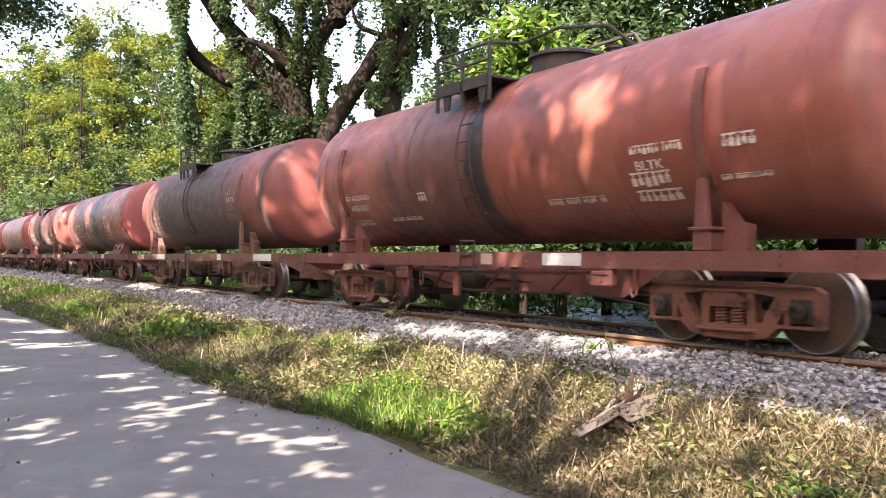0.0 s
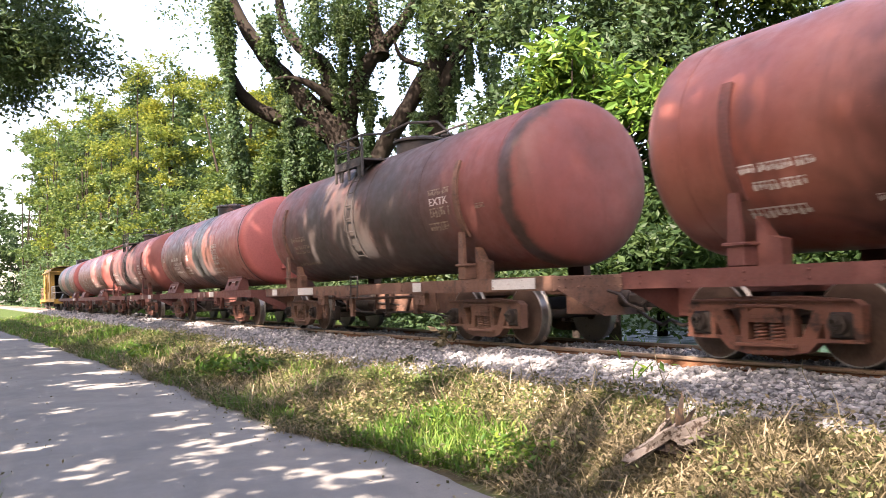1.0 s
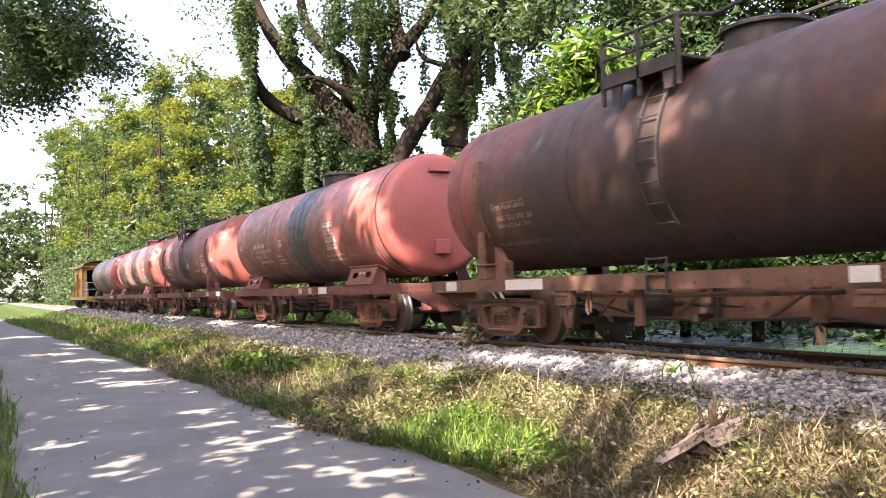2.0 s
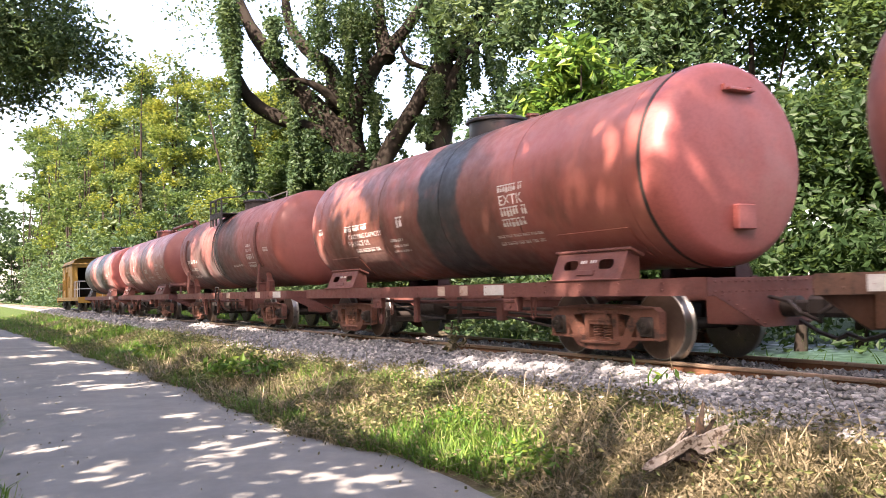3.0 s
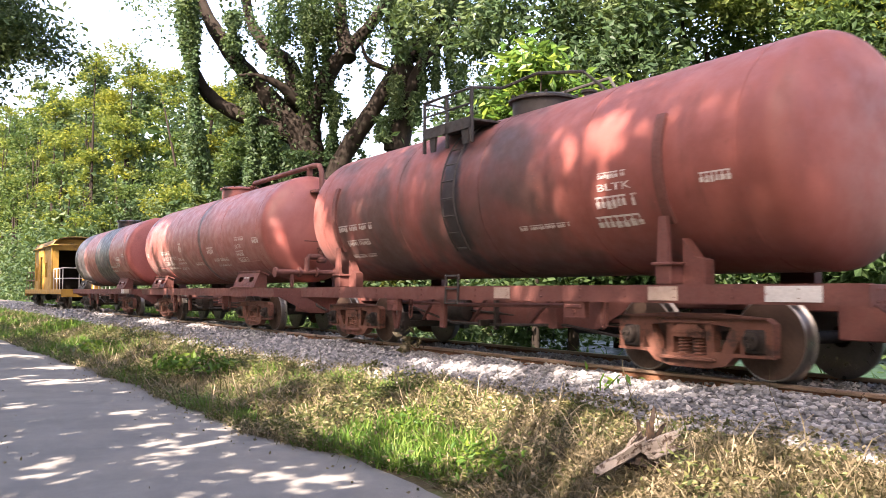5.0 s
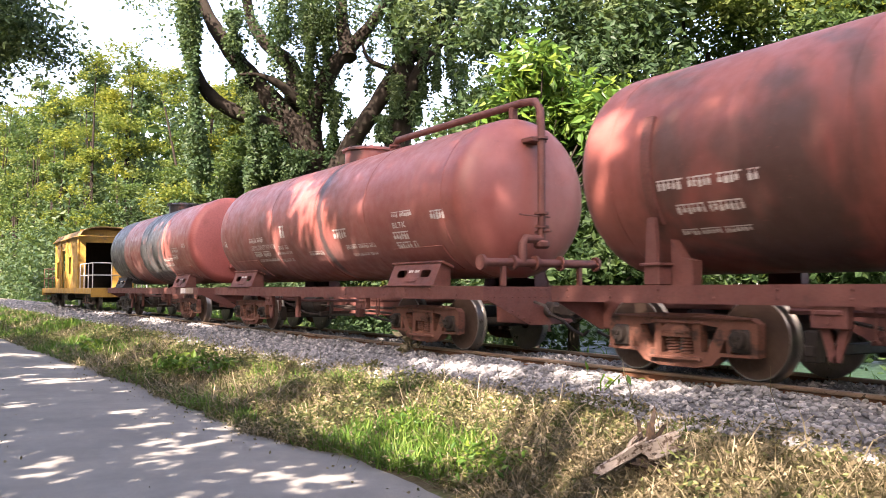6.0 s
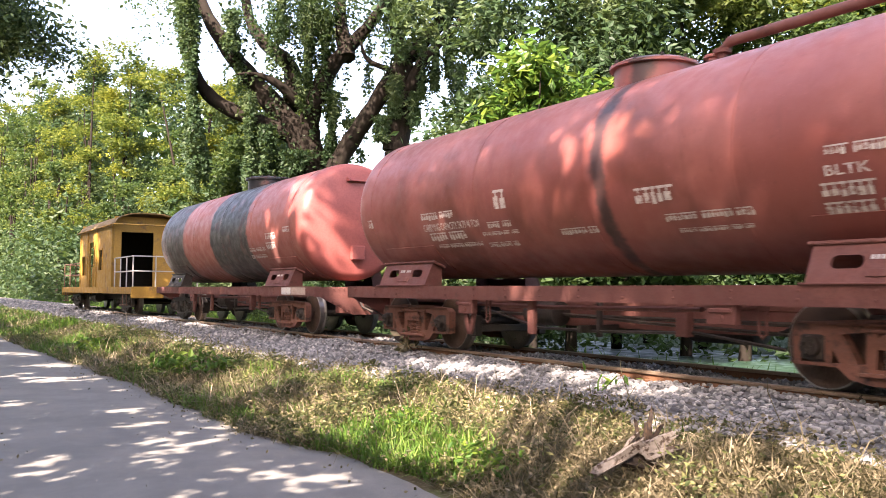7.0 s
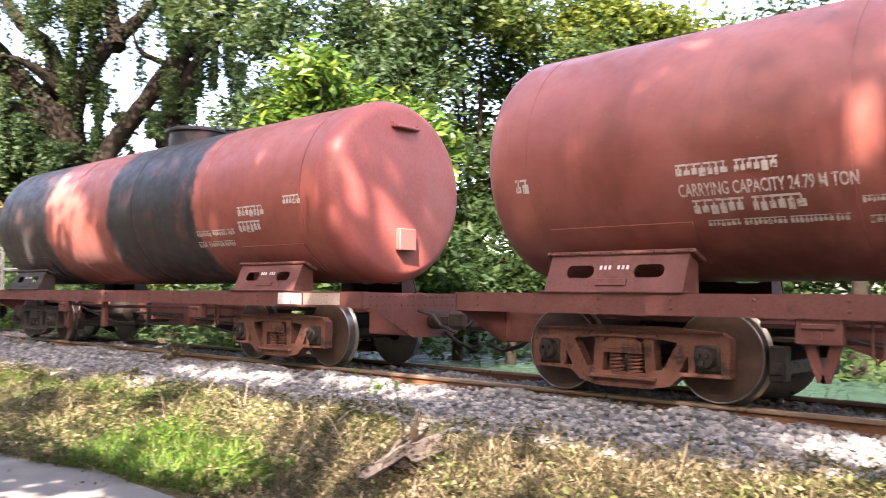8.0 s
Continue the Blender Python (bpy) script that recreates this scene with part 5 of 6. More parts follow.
    # golden-green trees further up the line
    for u0, v0, d, w, h, mat_ in ((195, 215, 42, 4.6, 5.6, leaf_gold), (60, 275, 46, 5.0, 4.5, leaf_gold), (130, 240, 56, 5.5, 6.5, leaf_gold), (300, 330, 36, 3.4, 3.2, leaf_mid), (330, 240, 44, 4.6, 4.4, leaf_gold), (430, 250, 42, 4.4, 4.0, leaf_gold), (-10, 330, 60, 6, 4.5, leaf_mid), (-45, 280, 62, 7.5, 6.4, leaf_gold), (25, 260, 55, 6.5, 5.4, leaf_mid), (-95, 310, 66, 8, 6.5, leaf_mid), (-30, 400, 60, 8, 4.5, leaf_mid), (80, 360, 48, 5, 3.2, leaf_mid), (200, 370, 44, 5, 3, leaf_mid), (380, 350, 40, 5, 2.8, leaf_mid), (470, 300, 40, 4, 3.4, leaf_mid), (60, 440, 56, 6, 2.6, leaf_dark), (150, 450, 50, 5, 2.0, leaf_dark), (30, 420, 52, 5, 3.6, leaf_mid), (-60, 330, 62, 6, 6, leaf_mid), (-90, 450, 75, 7, 3, leaf_dark), (-205, 420, 300, 34, 18, leaf_dark), (-120, 400, 290, 32, 22, leaf_dark), (-290, 400, 300, 34, 20, leaf_mid), (10, 470, 66, 6, 2.5, leaf_dark), (250, 420, 40, 4, 2.4, leaf_dark), (420, 380, 34, 3.4, 2.6, leaf_mid), (510, 330, 36, 4, 2.4, leaf_dark)):
        k = max(1.0, 13.5 / (d * math.cos(radians(55 - math.degrees(math.atan((u0 - 784) / 1509)))))) if d < 200 else 1.0
        d, w, h = d * k, w * (1 + (k - 1) * 0.8), h * k
        c = S(u0, v0, d)
        pads, inner = [], []
        for _ in range(30):
            g, up = rng.normal(size=2), rng.uniform(-0.75, 0.75)
            spread = w * 0.42 * math.sqrt(max(0.15, 1 - max(up, 0.0) ** 2))
            y = max(c[1] + g[1] * spread * 0.7, 11.5 if d < 200 else -99)
            pads.append((c[0] + g[0] * spread, y, c[2] + up * h, w * rng.uniform(0.12, 0.26), w * rng.uniform(0.12, 0.24), h * rng.uniform(0.035, 0.075)))
            # inner leaves in the darker tone: the crown's shaded depths are coloured in
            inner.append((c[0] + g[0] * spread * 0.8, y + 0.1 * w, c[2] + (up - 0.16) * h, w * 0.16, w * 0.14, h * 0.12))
        blobs = pads
        bs = (c[0], c[1], 0.2)
        stems = [([(bs[0], bs[1], 0.8), ((bs[0] + q[0]) / 2 + rng.normal() * 0.4, (bs[1] + q[1]) / 2, q[2] * 0.55), q[:3]], 0.13, 0.03) for q in blobs[:8]]
        tree("tree", "light yellow-green roadside tree with feathery leaves" if mat_ is leaf_gold else "green roadside tree in the row up the line", bs,
             ([bs, (bs[0], bs[1], 1.5), (bs[0] + 0.3, bs[1], c[2])], 0.22, 0.08), stems,
             [leaves("crown", crown_points(rng, pads, 14000 if mat_ is leaf_gold and d < 60 else 9000, 0.13, 0.25), (0.18 if mat_ is leaf_gold else 0.22) * max(1.0, d / 48) ** 0.8, rng, mat_, slim=0.5),
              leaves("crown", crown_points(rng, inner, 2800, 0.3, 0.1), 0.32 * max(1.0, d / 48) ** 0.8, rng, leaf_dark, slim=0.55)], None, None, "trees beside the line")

    # wood that stands behind the row up the line
    pos = []
    for u, q in rng.uniform(size=(8000, 2)):
        u = -20 + 560 * u
        top = 175 + 0.5 * max(0.0, 200 - u) + 26 * math.sin(u * 0.045) + 14 * math.sin(u * 0.13 + 1)
        d = max(80.0, 16 / math.cos(radians(55 - math.degrees(math.atan((u - 839) / 1509)))))
        pos.append(S(u, top + (500 - top) * q, d * rng.uniform(1.0, 1.12)))
    thing("woodland", "hazy green woodland behind the trees up the line", "wood", kind="stuff", m=leaves("woodland", np.array(pos), 1.1, rng, leaf_mid, slim=0.6))

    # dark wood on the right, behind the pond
    # lower trees take leaf_shade, deep shade put into the leaf colour
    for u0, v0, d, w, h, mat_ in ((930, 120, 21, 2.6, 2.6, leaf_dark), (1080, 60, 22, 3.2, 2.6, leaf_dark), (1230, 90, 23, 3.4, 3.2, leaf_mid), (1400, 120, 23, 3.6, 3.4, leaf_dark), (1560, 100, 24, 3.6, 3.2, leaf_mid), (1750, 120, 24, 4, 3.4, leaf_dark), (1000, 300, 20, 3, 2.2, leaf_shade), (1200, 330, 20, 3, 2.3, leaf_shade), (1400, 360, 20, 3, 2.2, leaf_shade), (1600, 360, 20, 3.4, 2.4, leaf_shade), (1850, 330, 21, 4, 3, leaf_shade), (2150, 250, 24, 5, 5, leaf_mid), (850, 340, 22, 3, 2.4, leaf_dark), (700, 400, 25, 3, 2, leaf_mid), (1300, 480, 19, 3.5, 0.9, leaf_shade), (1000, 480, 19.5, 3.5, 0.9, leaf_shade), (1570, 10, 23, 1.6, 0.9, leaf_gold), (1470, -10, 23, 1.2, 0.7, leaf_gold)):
        c = S(u0, v0, d)
        blobs = [(c[0] + rng.normal() * w * 0.45, c[1] + rng.normal() * w * 0.3, c[2] + rng.uniform(-0.7, 0.7) * h, w * rng.uniform(0.2, 0.36), w * rng.uniform(0.2, 0.34), h * rng.uniform(0.13, 0.24)) for _ in range(16)]
        bs = (c[0], c[1], -0.1)
        tree("tree", "dense dark green tree of the wood behind the pond", bs, ([bs, (bs[0] + 0.2, bs[1], c[2])], 0.16, 0.06),
             [([(bs[0], bs[1], max(0.3, c[2] * 0.4)), q[:3]], 0.06, 0.02) for q in blobs[:6]],
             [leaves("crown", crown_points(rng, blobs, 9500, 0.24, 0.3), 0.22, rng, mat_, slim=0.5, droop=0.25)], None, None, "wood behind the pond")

    # tall crowns leaning over the pond, added above the view to shade the wood
    for u0, v0, d in ((880, -190, 20.5), (1950, -310, 14.4)):
        c = S(u0, v0, d)
        blobs = [(c[0] + rng.normal() * 1.5, c[1] + rng.normal() * 0.9, c[2] + rng.uniform(-0.2, 2.2), rng.uniform(0.7, 1.3), rng.uniform(0.7, 1.2), rng.uniform(0.35, 0.7)) for _ in range(16)]
        bs = (c[0] - 0.8, 18.2, 0.0)
        tree("tree", "tall dark tree whose crown leans over the pond", bs, ([bs, (bs[0] + 0.2, 17.9, 4), (bs[0] + 0.5, 16.4, 8), (c[0], c[1] + 1, c[2])], 0.2, 0.08),
             [([(c[0], c[1] + 1, c[2] - 0.2), q[:3]], 0.06, 0.02) for q in blobs[:7]],
             [leaves("crown", crown_points(rng, blobs, 5200, 0.25, 0.2), 0.27, rng, leaf_dark, slim=0.5)], None, None, "wood behind the pond")

    # broad-leaved sapling beside the dark wood
    c = S(935, 165, 18)
    blobs = [(*S(u, v, 18 + rng.normal() * 0.5), rng.uniform(0.25, 0.5), 0.4, rng.uniform(0.16, 0.3)) for u, v in ((870, 190), (900, 150), (915, 110), (950, 90), (960, 140), (990, 120), (1000, 170), (1040, 190), (1080, 165), (1110, 190), (1060, 215), (930, 190), (1130, 215), (975, 205), (1150, 240))]
    bs = (c[0], c[1], -0.1)
    tree("sapling", "broad-leaved bright green sapling behind the track", bs, ([bs, (c[0] + 0.1, c[1], c[2])], 0.1, 0.03),
         [([(bs[0], bs[1], c[2] * 0.5), q[:3]], 0.035, 0.012) for q in blobs],
         [leaves("crown", crown_points(rng, blobs, 2600, 0.2, 0.1), 0.33, rng, leaf_big, slim=0.4, droop=0.3)], None)

    # shade trees on the camera's side of the road: a low tier over the road and a high one, with gaps for the sun
    # out of view; leaves are laid along the sun's rays to cast the dapples
    for k, x in enumerate((-61.4, -53.4, -45.4, -37.4, -29.4, -21.4, -13.4, -5.4, 2.6, 10.6, 18.6)):
        y = -7.5 - 0.8 * (k % 2)
        bs = (x, y, 0.1)
        low, high = low_canopy(rng, x), high_canopy(rng, x)
        tree("shade_tree", "tall shade tree on the near side of the road", bs, ([bs, (x + 0.2, y, 3), (x, y + 0.2, 8), (x - 0.3, y, 13.6)], 0.34, 0.1),
             [([(x, y, 3.6), ((x + q[0]) / 2, (y + q[1]) / 2, (4.4 + q[2]) / 2), tuple(q)], 0.1, 0.03) for q in low[::len(low) // 7]] + [([(x - 0.2, y, 10.6), ((x + q[0]) / 2, (y + q[1]) / 2, (12.5 + q[2]) / 2), tuple(q)], 0.07, 0.02) for q in high[::len(high) // 9]],
             [leaves("crown", low, 0.32, rng, leaf_mid, slim=0.65), leaves("crown", high, 0.25, rng, leaf_mid, slim=0.7)], None, None, "shade trees")
    # unseen leaf wall that closes the place behind the road and along the line
    # added to cut the sky light that came in from behind
    n = 26000
    x, y = rng.uniform(-70, 45, n), rng.uniform(-24, -15, n)
    z = 10 * rng.random(n) * (0.75 + 0.25 * np.sin(x * 0.7) * np.sin(x * 0.23 + 1))
    x2, y2, z2 = rng.uniform(26, 36, 9000), rng.uniform(-15, 40, 9000), 10 * rng.random(9000)
    pos = np.stack([np.concatenate([x, x2]), np.concatenate([y, y2]), 0.2 + np.concatenate([z, z2])], -1)
    thing("woodland", "dense green woodland beyond the road", "wood", kind="stuff", m=leaves("woodland", pos, 0.9, rng, leaf_dark, slim=0.7))
    # bough that hangs over the road
    c = S(-95, 15, 24)
    blobs = [(c[0] + rng.normal() * 1.4, c[1] + rng.normal() * 0.7, c[2] + rng.normal() * 0.8, 0.6, 0.6, 0.45) for _ in range(16)]
    root = (c[0] - 3.0, -3.5, 0.1)
    tree("shade_tree", "dark-leaved tree whose bough overhangs the road", root, ([root, (root[0], -3.4, 4), (root[0] + 0.5, -2.5, c[2] - 1)], 0.35, 0.2),
         [([(root[0] + 0.3, -2.8, c[2] - 2), tuple((np.array(c) + np.array(q[:3])) / 2 - np.array((0.5, 0.6, -0.4))), q[:3]], 0.05, 0.012) for q in blobs[:4]],
         [leaves("crown", crown_points(rng, blobs, 17000, 0.32, 0.2), 0.17, rng, leaf_dark, slim=0.42, droop=0.4)], None, None, "shade trees")

# ---- ground cover ----
def bank_edge(x):
    """Where the ballast ends and the grass begins."""
    return np.interp(x, [-60, -25, -16, -11, -9, -7.5, -5, -3, 5], [5.4, 5.4, 5.25, 5.15, 5.35, 5.47, 5.42, 5.52, 5.57]) + 0.05 * np.sin(x * 4.3) + 0.04 * np.sin(x * 9.7 + 1)


def stone_shape(rng):
    """A broken stone with about twenty faces, one unit across."""
    p = (1 + 5 ** 0.5) / 2
    v = np.array([(-1, p, 0), (1, p, 0), (-1, -p, 0), (1, -p, 0), (0, -1, p), (0, 1, p), (0, -1, -p), (0, 1, -p), (p, 0, -1), (p, 0, 1), (-p, 0, -1), (-p, 0, 1)])
    v = v / 1.9 * 0.5 * rng.uniform(0.65, 1.2, (12, 1)) * np.array((1.25, 0.95, 0.75))
    f = np.array([(0, 11, 5), (0, 5, 1), (0, 1, 7), (0, 7, 10), (0, 10, 11), (1, 5, 9), (5, 11, 4), (11, 10, 2), (10, 7, 6), (7, 1, 8), (3, 9, 4), (3, 4, 2), (3, 2, 6), (3, 6, 8), (3, 8, 9), (4, 9, 5), (2, 4, 11), (6, 2, 10), (8, 6, 7), (9, 8, 1)])
    return v, f


def block_shape(rng):
    """A coarser stone with eight faces, one unit across."""
    v = np.array([(1, 0, 0), (-1, 0, 0), (0, 1, 0), (0, -1, 0), (0, 0, 1), (0, 0, -1)]) * 0.55 * rng.uniform(0.75, 1.25, (6, 1)) * np.array((1.2, 0.95, 0.8)) + rng.normal(size=(6, 3)) * 0.08
    f = np.array([(0, 2, 4), (2, 1, 4), (1, 3, 4), (3, 0, 4), (2, 0, 5), (1, 2, 5), (3, 1, 5), (0, 3, 5)])
    return v, f


def stone_material():
    m = Mat("ballast_stone", 0.85, 0.0, 0.2)
    r = m.math("FRACT", m.math("ADD", m.island(), m.random()))
    col = m.mix(m.ramp(r, 0.0, 1.0), (0.12, 0.12, 0.125), (0.27, 0.265, 0.26))
    col = m.mix(m.ramp(r, 0.82, 0.95), col, (0.36, 0.345, 0.325))
    col = m.mix(m.ramp(m.noise(35, 5), 0.45, 0.7, 0, 0.4), col, (0.15, 0.135, 0.12))
    m.color(col)
    m.bump(m.noise(60, 4), 0.4, 0.006)
    return m.mat


def build_ballast():
    rng = np.random.default_rng(8)
    mat_ = stone_material()
    shapes = [stone_shape(rng) for _ in range(10)]
    xs, ys, ss = [], [], []
    for x0, x1, n, s in ((-14, 4, 24000, 0.055), (-30, -14, 10000, 0.068), (-75, -30, 5000, 0.14)):
        x = rng.uniform(x0, x1, n)
        lo = bank_edge(x) - 0.12
        y = lo + (7.7 - lo) * rng.random(n) ** 1.6
        xs.append(x), ys.append(y), ss.append(s * rng.uniform(0.6, 1.35, n))
    x, y, s = np.concatenate(xs), np.concatenate(ys), np.concatenate(ss)
    z = ground_height(x, y) + s * rng.uniform(-0.05, 0.3, len(x))
    near = np.nonzero((x > -7.2) & (x < -2.0) & (y < 6.3))[0][:300]
    rest = np.setdiff1d(np.arange(len(x)), near)
    V, F, k = [], [], 0
    rough = [block_shape(rng) for _ in range(10)]
    for i in rest:
        v, f = (shapes if x[i] > -9 and y[i] < 6.5 else rough)[i % 10]
        a, b = rng.uniform(0, 6.28), rng.normal() * 0.5
        ca, sa, cb, sb = math.cos(a), math.sin(a), math.cos(b), math.sin(b)
        R = np.array([[ca, -sa * cb, sa * sb], [sa, ca * cb, -ca * sb], [0, sb, cb]])
        V.append(v @ R.T * s[i] + (x[i], y[i], z[i]))
        F.append(f + k)
        k += len(v)
    bed = thing("ballast", "grey broken-stone ballast along the rails", "ballast", kind="stuff", m=raw_mesh("ballast", np.concatenate(V), np.concatenate(F), mat_))
    meshes = [raw_mesh("stone", v * 0.08, f, mat_) for v, f in shapes]
    for i in near:
        part("stone", meshes[i % 10], None, bed, "", Matrix.Translation((x[i], y[i], z[i])) @ pose(0, 0, 0, rng.normal() * 25, rng.normal() * 25, rng.uniform(0, 360)) @ Matrix.Scale(float(s[i] / 0.08), 4))


def blades(name, x, y, length, width, rng, material, lay=0.5, lift=0.0):
    """Bent grass blades at x, y: one mesh; lay 0 stands, 1 lies flat."""
    n = len(x)
    p = np.stack([x, y, ground_height(x, y) + lift], -1)
    az = rng.uniform(0, 2 * math.pi, n)
    el = np.radians(np.clip(rng.normal(85 - 75 * lay, 18, n), 4, 88))
    L = length * rng.uniform(0.5, 1.4, n)
    d = np.stack([np.cos(az) * np.cos(el), np.sin(az) * np.cos(el), np.sin(el)], -1)
    side = np.stack([-np.sin(az), np.cos(az), 0 * az], -1) * (width * rng.uniform(0.6, 1.4, n))[:, None] * 0.5
    tilt = rng.normal(size=(n, 3)) * 0.25
    tilt[:, 2] -= 0.35
    m1 = p + d * L[:, None] * 0.55
    m2 = m1 + (d + tilt) * L[:, None] * 0.45
    m2[:, 2] = np.maximum(m2[:, 2], ground_height(m2[:, 0], m2[:, 1]) + 0.01)
    v = np.stack([p - side, p + side, m1 + side * 0.8, m1 - side * 0.8, m2 + side * 0.15, m2 - side * 0.15], 1).reshape(-1, 3)
    k = np.arange(n)[:, None] * 6
    q = np.concatenate([k + np.array([0, 1, 2, 3]), k + np.array([3, 2, 4, 5])])
    return raw_mesh(name, v, q, material)


def patchiness(x, y, seed):
    r = np.random.default_rng(seed)
    out = np.zeros_like(x)
    for f in (0.5, 0.9, 1.7, 3.1):
        a, b, c = r.uniform(0, 6.28, 3)
        out += np.sin(x * f * math.cos(a) * 1.6 + y * f * math.sin(a) * 1.6 + b) * np.sin(y * f * 1.3 + c + x * 0.3 * f) / f ** 0.4
    return out


def verge_points(rng, n, x0, x1):
    x = rng.uniform(x0, x1, n)
    lo, hi = road_edges(x)[1] - 0.12 * rng.random(n) ** 3, bank_edge(x) + 0.06
    return x, lo + (hi - lo) * rng.random(n)


def build_verge():
    rng = np.random.default_rng(12)
    dry, green, olive = [], [], []
    for x0, x1, n in ((-13, 3, 62000), (-26, -13, 24000), (-75, -26, 18000)):
        x, y = verge_points(rng, n, x0, x1)
        g = patchiness(x, y, 4) * 0.8 + 0.05 + rng.normal(size=n) * 0.5
        near_road = y - road_edges(x)[1]
        g = g + 0.1 * np.exp(-near_road / 0.5) + np.where(x < -20, 0.7, 0)
        lump = 3.0 * np.exp(-((x + 6.3) ** 2 / 0.9 + (y - 4.05) ** 2 / 0.12)) - 0.4 * np.exp(-((x + 3.2) ** 2 / 4.0))
        g = g + lump
        dry.append((x[g < 0.75], y[g < 0.75]))
        green.append((x[g > 1.2], y[g > 1.2]))
        o = (g >= -0.35) & (g <= 1.5) & (rng.random(n) < 0.95)
        olive.append((x[o], y[o]))
    low = lambda x, y: np.clip((bank_edge(x) - y) / 0.5, 0.35, 1.0)
    size = lambda x: np.where(x > -13, 1.0, np.where(x > -26, 1.5, 2.3))
    x, y = (np.concatenate(c) for c in zip(*dry))
    thing("dry_grass", "tangled dry straw-coloured grass on the verge", "grass", kind="stuff", m=blades("dry_grass", x, y, 0.19 * size(x) ** 0.5 * low(x, y), 0.0095 * size(x), rng, grass_dry, 0.78))
    x, y = (np.concatenate(c) for c in zip(*green))
    thing("green_grass", "fresh green grass along the road's edge", "grass", kind="stuff", m=blades("green_grass", x, y, 0.2 * size(x) ** 0.5 * low(x, y), 0.014 * size(x), rng, grass_green, 0.45))
    x, y = (np.concatenate(c) for c in zip(*olive))
    tall = (0.1 + 0.2 * np.clip(patchiness(x * 1.6, y * 1.6, 9), 0, 1)) * low(x, y)
    pos = np.stack([x, y, ground_height(x, y) + tall * rng.random(len(x))], -1)
    thing("weeds", "wilting olive weeds among the grass", "weeds", kind="stuff", m=leaves("weeds", pos, 0.055 * size(x)[:, None] ** 0.7, rng, weed_olive, slim=0.42))
    # fallen leaves and cut stems
    x, y = verge_points(rng, 15000, -14, 3)
    pos = np.stack([x, y, ground_height(x, y) + rng.uniform(0.03, 0.1, len(x))], -1)
    thing("leaf_litter", "pale fallen leaves on the verge", "leaves", kind="stuff", m=leaves("leaf_litter", pos, 0.042, rng, grass_dry, slim=0.6))
    x, y = verge_points(rng, 4600, -26, 3)
    thing("cut_stems", "long cut straw stems lying on the grass", "straw", kind="stuff", m=blades("cut_stems", x, y, 0.42, 0.008 * size(x), rng, grass_dry, 0.93, 0.07))
    x, y = -10.3 + rng.normal(size=260) * 0.45, 3.85 + rng.normal(size=260) * 0.16
    thing("straw_bundle", "heap of cut straw beside the road", "straw", kind="stuff", m=blades("straw_bundle", x, y, 0.5, 0.016, rng, grass_dry, 0.92, 0.1))
    x = rng.uniform(-20, 2, 420)
    a, b = road_edges(x)
    y = np.where(rng.random(420) < 0.7, b - np.abs(rng.normal(size=420)) * 0.35, a + np.abs(rng.normal(size=420)) * 0.6)
    pos = np.stack([x, np.clip(y, a, b), 0 * x + 0.05], -1)
    thing("leaf_litter", "dry leaf scraps scattered on the road", "leaves", kind="stuff", m=leaves("leaf_litter", pos, 0.035, rng, grass_dry, slim=0.6))
    n = 30000
    x, y = rng.uniform(-160, -56, n), np.where(rng.random(n) < 0.6, rng.uniform(8.6, 15, n), rng.uniform(-9, -3, n))
    pos = np.stack([x, y, ground_height(x, y) + np.where(y > 0, 6.0 + 1.5 * np.sin(x * 0.31), 3.2) * rng.random(n) ** 1.3], -1)
    thing("hedge", "rank green bushes along the line", "bushes", kind="stuff", m=leaves("hedge", pos, 0.45, rng, leaf_dark, slim=0.55))
    n = 56000
    x = rng.uniform(-62, -15, n)
    y = np.maximum(10.6, rng.uniform(10.6, 14.5, n) + 0.8 * np.sin(x * 0.9))
    pos = np.stack([x, y, ground_height(x, y) + (np.where(x < -34, 4.4, 2.8) + 0.9 * np.sin(x * 0.55) + 0.5 * np.sin(x * 1.7)) * rng.random(n) ** 1.05], -1)
    thing("shrubbery", "dark leafy shrubs in a thicket behind the track", "bushes", kind="stuff", m=leaves("shrubbery", pos, 0.2, rng, leaf_dark, slim=0.5))
    # near side of the road and the far bank
    x = rng.uniform(-45, 4, 9000)
    y = road_edges(x)[0] + 0.06 - 2.5 * rng.random(9000) ** 1.5
    thing("green_grass", "green grass on the near verge", "grass", kind="stuff", m=blades("green_grass", x, y, 0.2, 0.013, rng, grass_green, 0.35))
    x, y = rng.uniform(-70, 10, 8000), rng.uniform(8.3, 9.6, 8000)
    x2, y2 = rng.uniform(-80, -26, 5000), rng.uniform(8.3, 14, 5000)
    x, y = np.concatenate([x, x2]), np.concatenate([y, y2])
    thing("green_grass", "rank green grass behind the track", "grass", kind="stuff", m=blades("green_grass", x, y, 0.32, 0.02, rng, grass_green, 0.35))
    # far-bank undergrowth: the shade on it is put into its leaf colour
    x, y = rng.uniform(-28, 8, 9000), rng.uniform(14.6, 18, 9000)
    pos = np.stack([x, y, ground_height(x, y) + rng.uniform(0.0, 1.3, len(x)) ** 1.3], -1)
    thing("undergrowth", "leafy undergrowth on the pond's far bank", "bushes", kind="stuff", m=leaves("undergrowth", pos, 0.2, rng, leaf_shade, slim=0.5))


